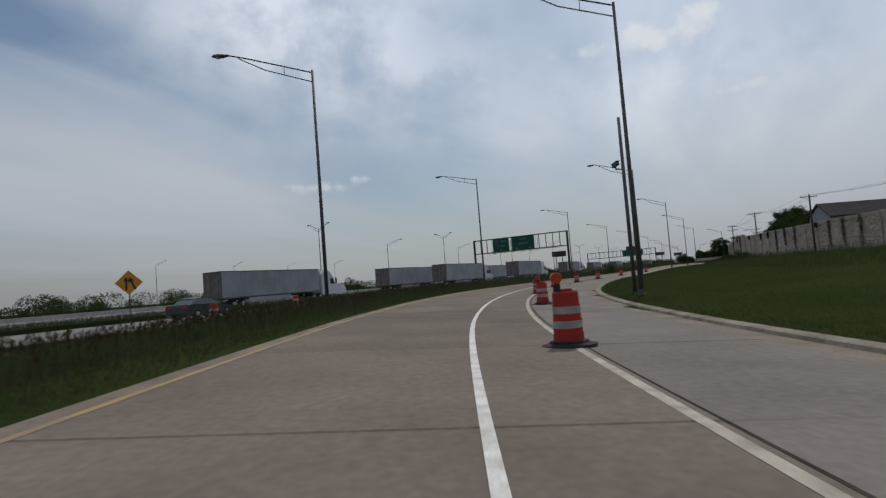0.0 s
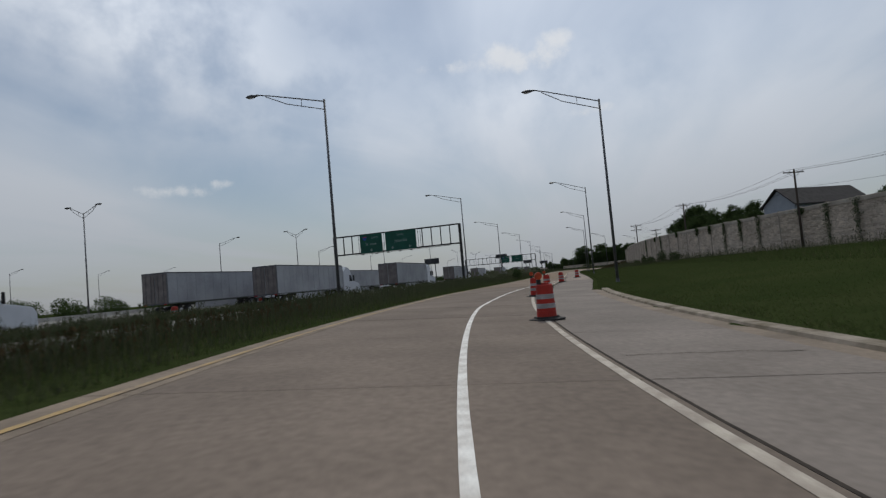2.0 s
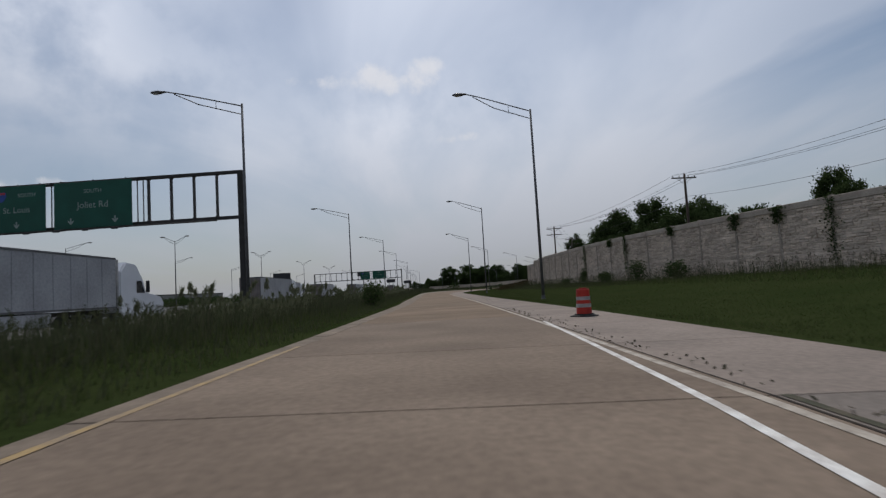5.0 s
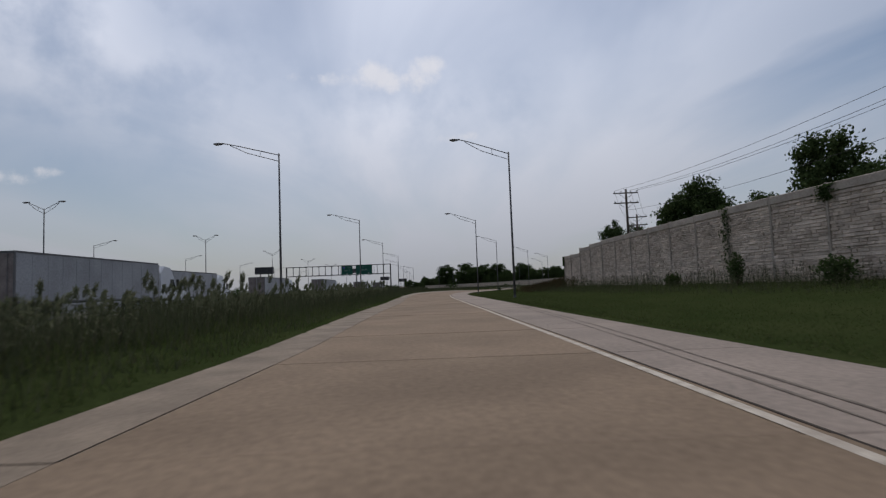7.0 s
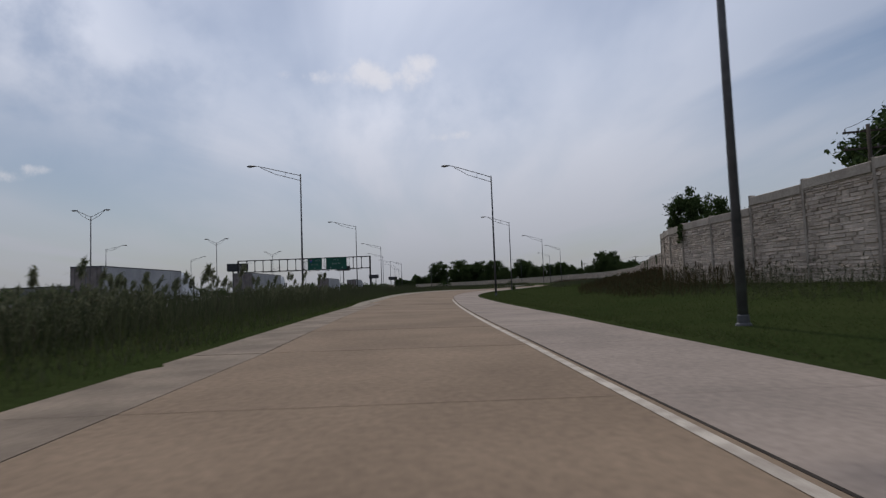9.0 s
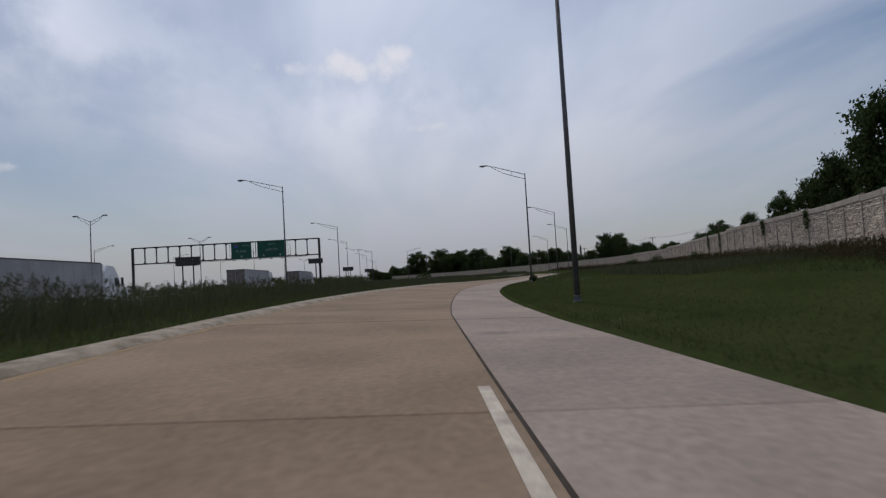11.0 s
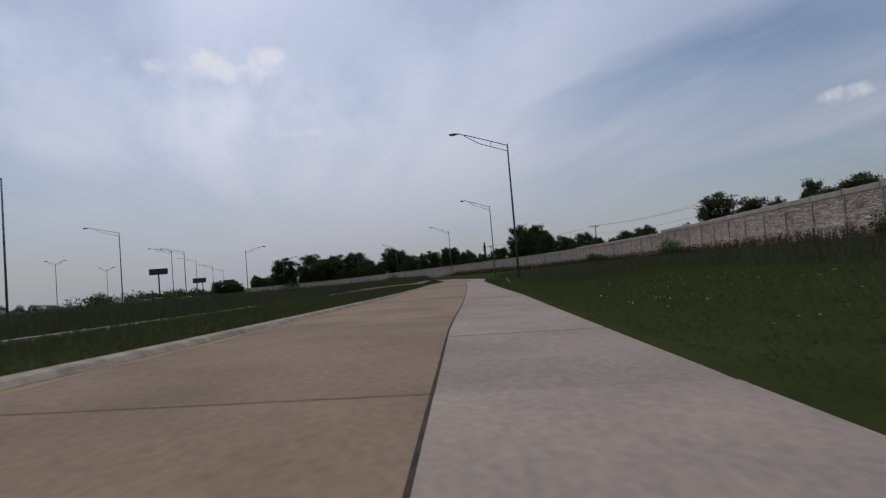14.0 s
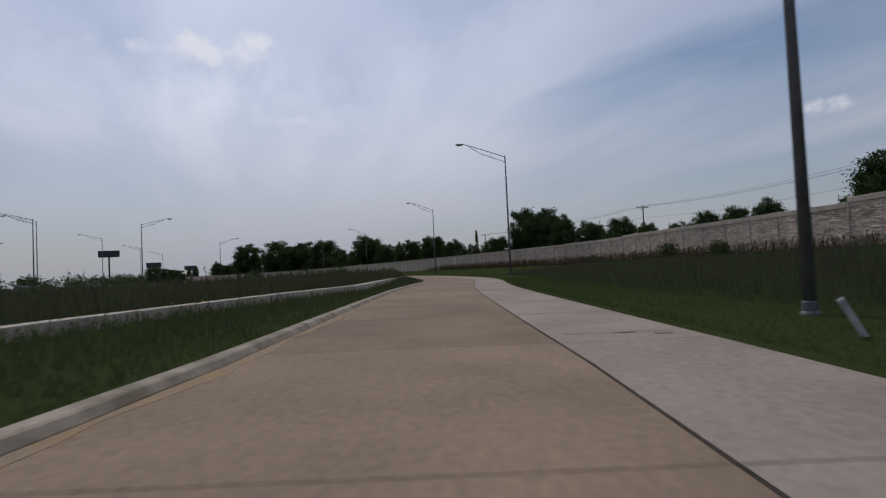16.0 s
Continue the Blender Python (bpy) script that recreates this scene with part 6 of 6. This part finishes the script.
blades("grass", x_, y_, rs.uniform(0.10, 0.34, len(s_)) * np.clip(0.5 + o_ / 3, 0.5, 1.4), 0.014, rs, M_GRASS, "rough green grass on the verge", 0.7)
s_, o_, x_, y_ = scatter(330000, -5, 400, const(RIGHT, 0.3), 0.03, 14, rs, 1)
so = np.where(s_ < 74, 0.9, 0.0)
keep = o_ > so
blades("grass", x_[keep], y_[keep], rs.uniform(0.04, 0.13, keep.sum()) * np.where(s_[keep] > 296, 1.0 + 0.2 * np.clip(o_[keep], 0, 8), 1.0), 0.013, rs, M_GRASS, "mown green grass on the bank below the wall", 0.9)


rs2 = np.random.RandomState(31)
al_, u_ = rs2.uniform(-110, 30, 16000), rs2.uniform(0, 1, 16000)
in_, out_ = np.interp(al_, [-200, -60, 30], [8, 9.4, 13.4]), np.interp(al_, [-200, -60, 30], [17, 14.5, 13.8])
p_ = HO[None] + HU[None] * al_[:, None] + HN[None] * (in_ + (out_ - in_) * u_)[:, None]
n_ = len(al_)
a_ = rs2.uniform(0, 6.28, n_)
hh_ = rs2.uniform(0.25, 0.6, n_)
wv_ = np.stack([np.cos(a_), np.sin(a_), 0 * a_], 1) * 0.03
low_ = np.column_stack([p_, np.full(n_, 0.27)])
tip_ = low_ + np.column_stack([rs2.normal(0, 0.1, n_), rs2.normal(0, 0.1, n_), hh_])
tagged(array_mesh("median_grass", np.stack([low_ - wv_, low_ + wv_, tip_], 1), 3, M_WEED), "rough dark grass on the median between carriageways", "grass", kind="stuff")


s_, o_, x_, y_ = scatter(150000, -5, 400, const(RIGHT, 0.3), 0.05, 5, rs2, 1)
keep = o_ > np.where(s_ < 74, 0.9, 0.0)
blades("grass", x_[keep], y_[keep], rs2.uniform(0.04, 0.12, keep.sum()), 0.010, rs2, M_GRASS, "green grass along the edge of the shoulder", 0.9)


s_, o_, x_, y_ = scatter(60000, 258, 420, RIGHT, 11, 34, rs2, 1)
blades("tall_grass", x_, y_, rs2.uniform(0.25, 0.75, len(s_)), 0.035, rs2, M_WEED, "rough green and brown grass on the wide verge", 0.35)
s_, o_, x_, y_ = scatter(60000, -5, 262, RIGHT, 12, 30, rs2, 1)
blades("tall_grass", x_, y_, rs2.uniform(0.12, 0.42, len(s_)), 0.03, rs2, M_GRASS, "rough grass on the bank below the wall", 0.4)


def along_wall(n_, v0, v1, lo, hi, rs):
    seg = [math.dist(p, q) for p, q in zip(WALL[:-1], WALL[1:])]
    cum = np.concatenate([[0], np.cumsum(seg)])
    xs, ys = np.array(WALL).T
    v = rs.uniform(v0, v1, n_)
    x, y = np.interp(v, cum, xs), np.interp(v, cum, ys)
    dx, dy = np.interp(v + 1, cum, xs) - x, np.interp(v + 1, cum, ys) - y
    o = rs.uniform(lo, hi, n_)
    return v, o, x - dy * o, y + dx * o


s_, o_, x_, y_ = scatter(30000, 336, 420, RIGHT, 3.6, 14, rs2, 1)
blades("tall_grass", x_, y_, rs2.uniform(0.3, 0.8, len(s_)) * np.clip((o_ - 3.0) / 2.5, 0.4, 1.0), 0.02, rs2, M_WEED, "tall rough weeds between the lawn and the wall", 0.3)
v2, o2, x2, y2 = along_wall(13000, 225, 470, 0.6, 9.0, rs)
hh = rs.uniform(0.8, 1.7, len(v2)) * np.clip(1.25 - o2 / 11, 0.4, 1.2)
stalks("dry_weeds", x2, y2, hh, rs, M_DRYWEED, "tall rusty brown and green weeds in front of the wall", 9, 0.10, 6, 0.012)
v2, o2, x2, y2 = along_wall(3600, 148, 226, 0.6, 8.0, rs)
stalks("dry_weeds", x2, y2, rs.uniform(0.7, 1.5, len(v2)) * np.clip(1.2 - o2 / 11, 0.4, 1.2), rs, M_DRYWEED, "tall rusty weeds by the bend of the wall", 9, 0.10, 6, 0.012)
v2, o2, x2, y2 = along_wall(8000, 30, 225, 0.4, 7.0, rs)
stalks("weeds", x2, y2, rs.uniform(0.4, 1.3, len(v2)) * np.clip(1.2 - o2 / 7.5, 0.35, 1.2), rs, M_WEED, "green weeds along the foot of the wall", 8, 0.10, 4)


def shrub(x, y, z, h, w, seed, label):
    rs_ = np.random.RandomState(seed)
    n_ = 900
    c = rs_.normal(size=(n_, 3))
    c /= np.linalg.norm(c, axis=1)[:, None]
    c *= (rs_.uniform(0.2, 1.0, n_) ** 0.6)[:, None]
    c = c * np.array([w / 2, w / 2, h / 2]) + np.array([0, 0, h / 2])
    c += rs_.normal(size=c.shape) * 0.08 * w
    c[:, 2] = np.maximum(c[:, 2], 0.02)
    t = thing("shrub", pose(x, y, z), label, "shrub", "roadside shrubs")
    bm = bmesh.new()
    for k in range(5):
        a2 = k * 1.3
        rod(bm, (0, 0, -0.1), (math.cos(a2) * w * 0.3, math.sin(a2) * w * 0.3, h * 0.7), 0.03, 0.012, 6)
    part("stem", bm, M_BARK, t)
    array_mesh("foliage", quads(c, rs_.uniform(0.05, 0.13, n_) * (0.6 + w * 0.25), rs_), 4, M_LEAF, t)


for k, (x, y, h, w) in enumerate(((132.2, 263.8, 0.8, 1.0), (68.4, 127.5, 1.7, 2.2), (70.6, 134.5, 2.4, 1.8), (73.0, 142.0, 1.4, 1.8), (76.6, 150.0, 2.2, 1.0), (80.0, 158.0, 1.0, 1.2), (203, 301, 2.6, 3.2), (228, 330, 2.4, 2.8), (178, 272, 2.2, 2.6), (212, 318, 1.8, 1.8), (39.4, 131.75, 1.95, 1.8), (200, 362, 2.4, 2.8))):
    shrub(x, y, ground_at(x, y), h, w, 40 + k, "small bushy dark green shrub on the grass")


# pale concrete kerb of the old slip road in the infield
def infield_kerb():
    p = [(114, 279), (128.6, 291), (138, 298.2), (149, 305.6), (159.4, 312.0), (168, 318.5), (177, 326.0), (190, 339), (203, 352.5)]
    bm = bmesh.new()
    prof = [(-0.35, -0.1), (-0.30, 0.30), (0.25, 0.30), (0.30, -0.1)]
    rings = []
    for k, (x, y) in enumerate(p):
        q0, q1 = p[max(k - 1, 0)], p[min(k + 1, len(p) - 1)]
        d = Vector((q1[0] - q0[0], q1[1] - q0[1])).normalized()
        z = ground_at(x, y)
        rings.append([bm.verts.new((x + d.y * o, y - d.x * o, z + h)) for o, h in prof])
    for r0, r1 in zip(rings[:-1], rings[1:]):
        for k in range(3):
            bm.faces.new((r0[k], r0[k + 1], r1[k + 1], r1[k]))
    bmesh.ops.recalc_face_normals(bm, faces=bm.faces[:])
    tagged(part("kerb", bm, M_COPING), "pale concrete kerb running through the infield weeds", "kerb", kind="structure")


infield_kerb()

# debris on the shoulder seam and small white flowers in the verge
rs = np.random.RandomState(77)
s_ = rs.uniform(60, 125, 500)
d_ = SEAM(s_) + np.abs(rs.normal(0.25, 0.18, 500))
x_, y_, z_ = sd(s_, d_, 0.02)
ob = array_mesh("road_debris", quads(np.stack([x_, y_, z_], 1), rs.uniform(0.015, 0.05, 500), rs), 4, M_DEBRIS)
tagged(ob, "small dark clods and litter along the road seam", "debris", kind="stuff")
s_, o_, x_, y_ = scatter(900, 268, 330, const(RIGHT, 0.3), 1.0, 8, rs, 1)
pt = np.array([noise.noise(Vector((a * 0.35, b * 0.35, 4))) for a, b in zip(x_, y_)]) > 0.12
c = np.stack([x_[pt], y_[pt], height(x_[pt], y_[pt]) + rs.uniform(0.15, 0.3, pt.sum())], 1)
ob = array_mesh("flowers", quads(c, rs.uniform(0.016, 0.034, len(c)), rs), 4, M_FLOWER)
tagged(ob, "patches of small white flowers in the grass", "flowers", kind="stuff")


s_, o_, x_, y_ = scatter(170, 322, 372, LEFT, 2.0, 10, rs, -1)
c = np.stack([x_, y_, height(x_, y_) + rs.uniform(0.25, 0.5, len(x_))], 1)
ob = array_mesh("flowers", quads(c, rs.uniform(0.015, 0.04, len(c)), rs), 4, M_YELLOWFLOWER)
tagged(ob, "scattered small yellow flowers among the infield weeds", "flowers", kind="stuff")


def marker_post(x, y, lean):
    z = ground_at(x, y)
    t = thing("marker_post", pose(x, y, z, 8, -lean, -45), "white leaning marker post in the grass", "marker post", "marker posts")
    bm = bmesh.new()
    box(bm, (0, 0, 0.3), (0.10, 0.03, 0.80), None, 0.008)
    part("post", bm, M_FRAME, t)
    bm = bmesh.new()
    box(bm, (0, -0.02, 0.60), (0.07, 0.012, 0.12))
    part("reflector", bm, M_BAND, t)


marker_post(167.4, 300.3, 34)
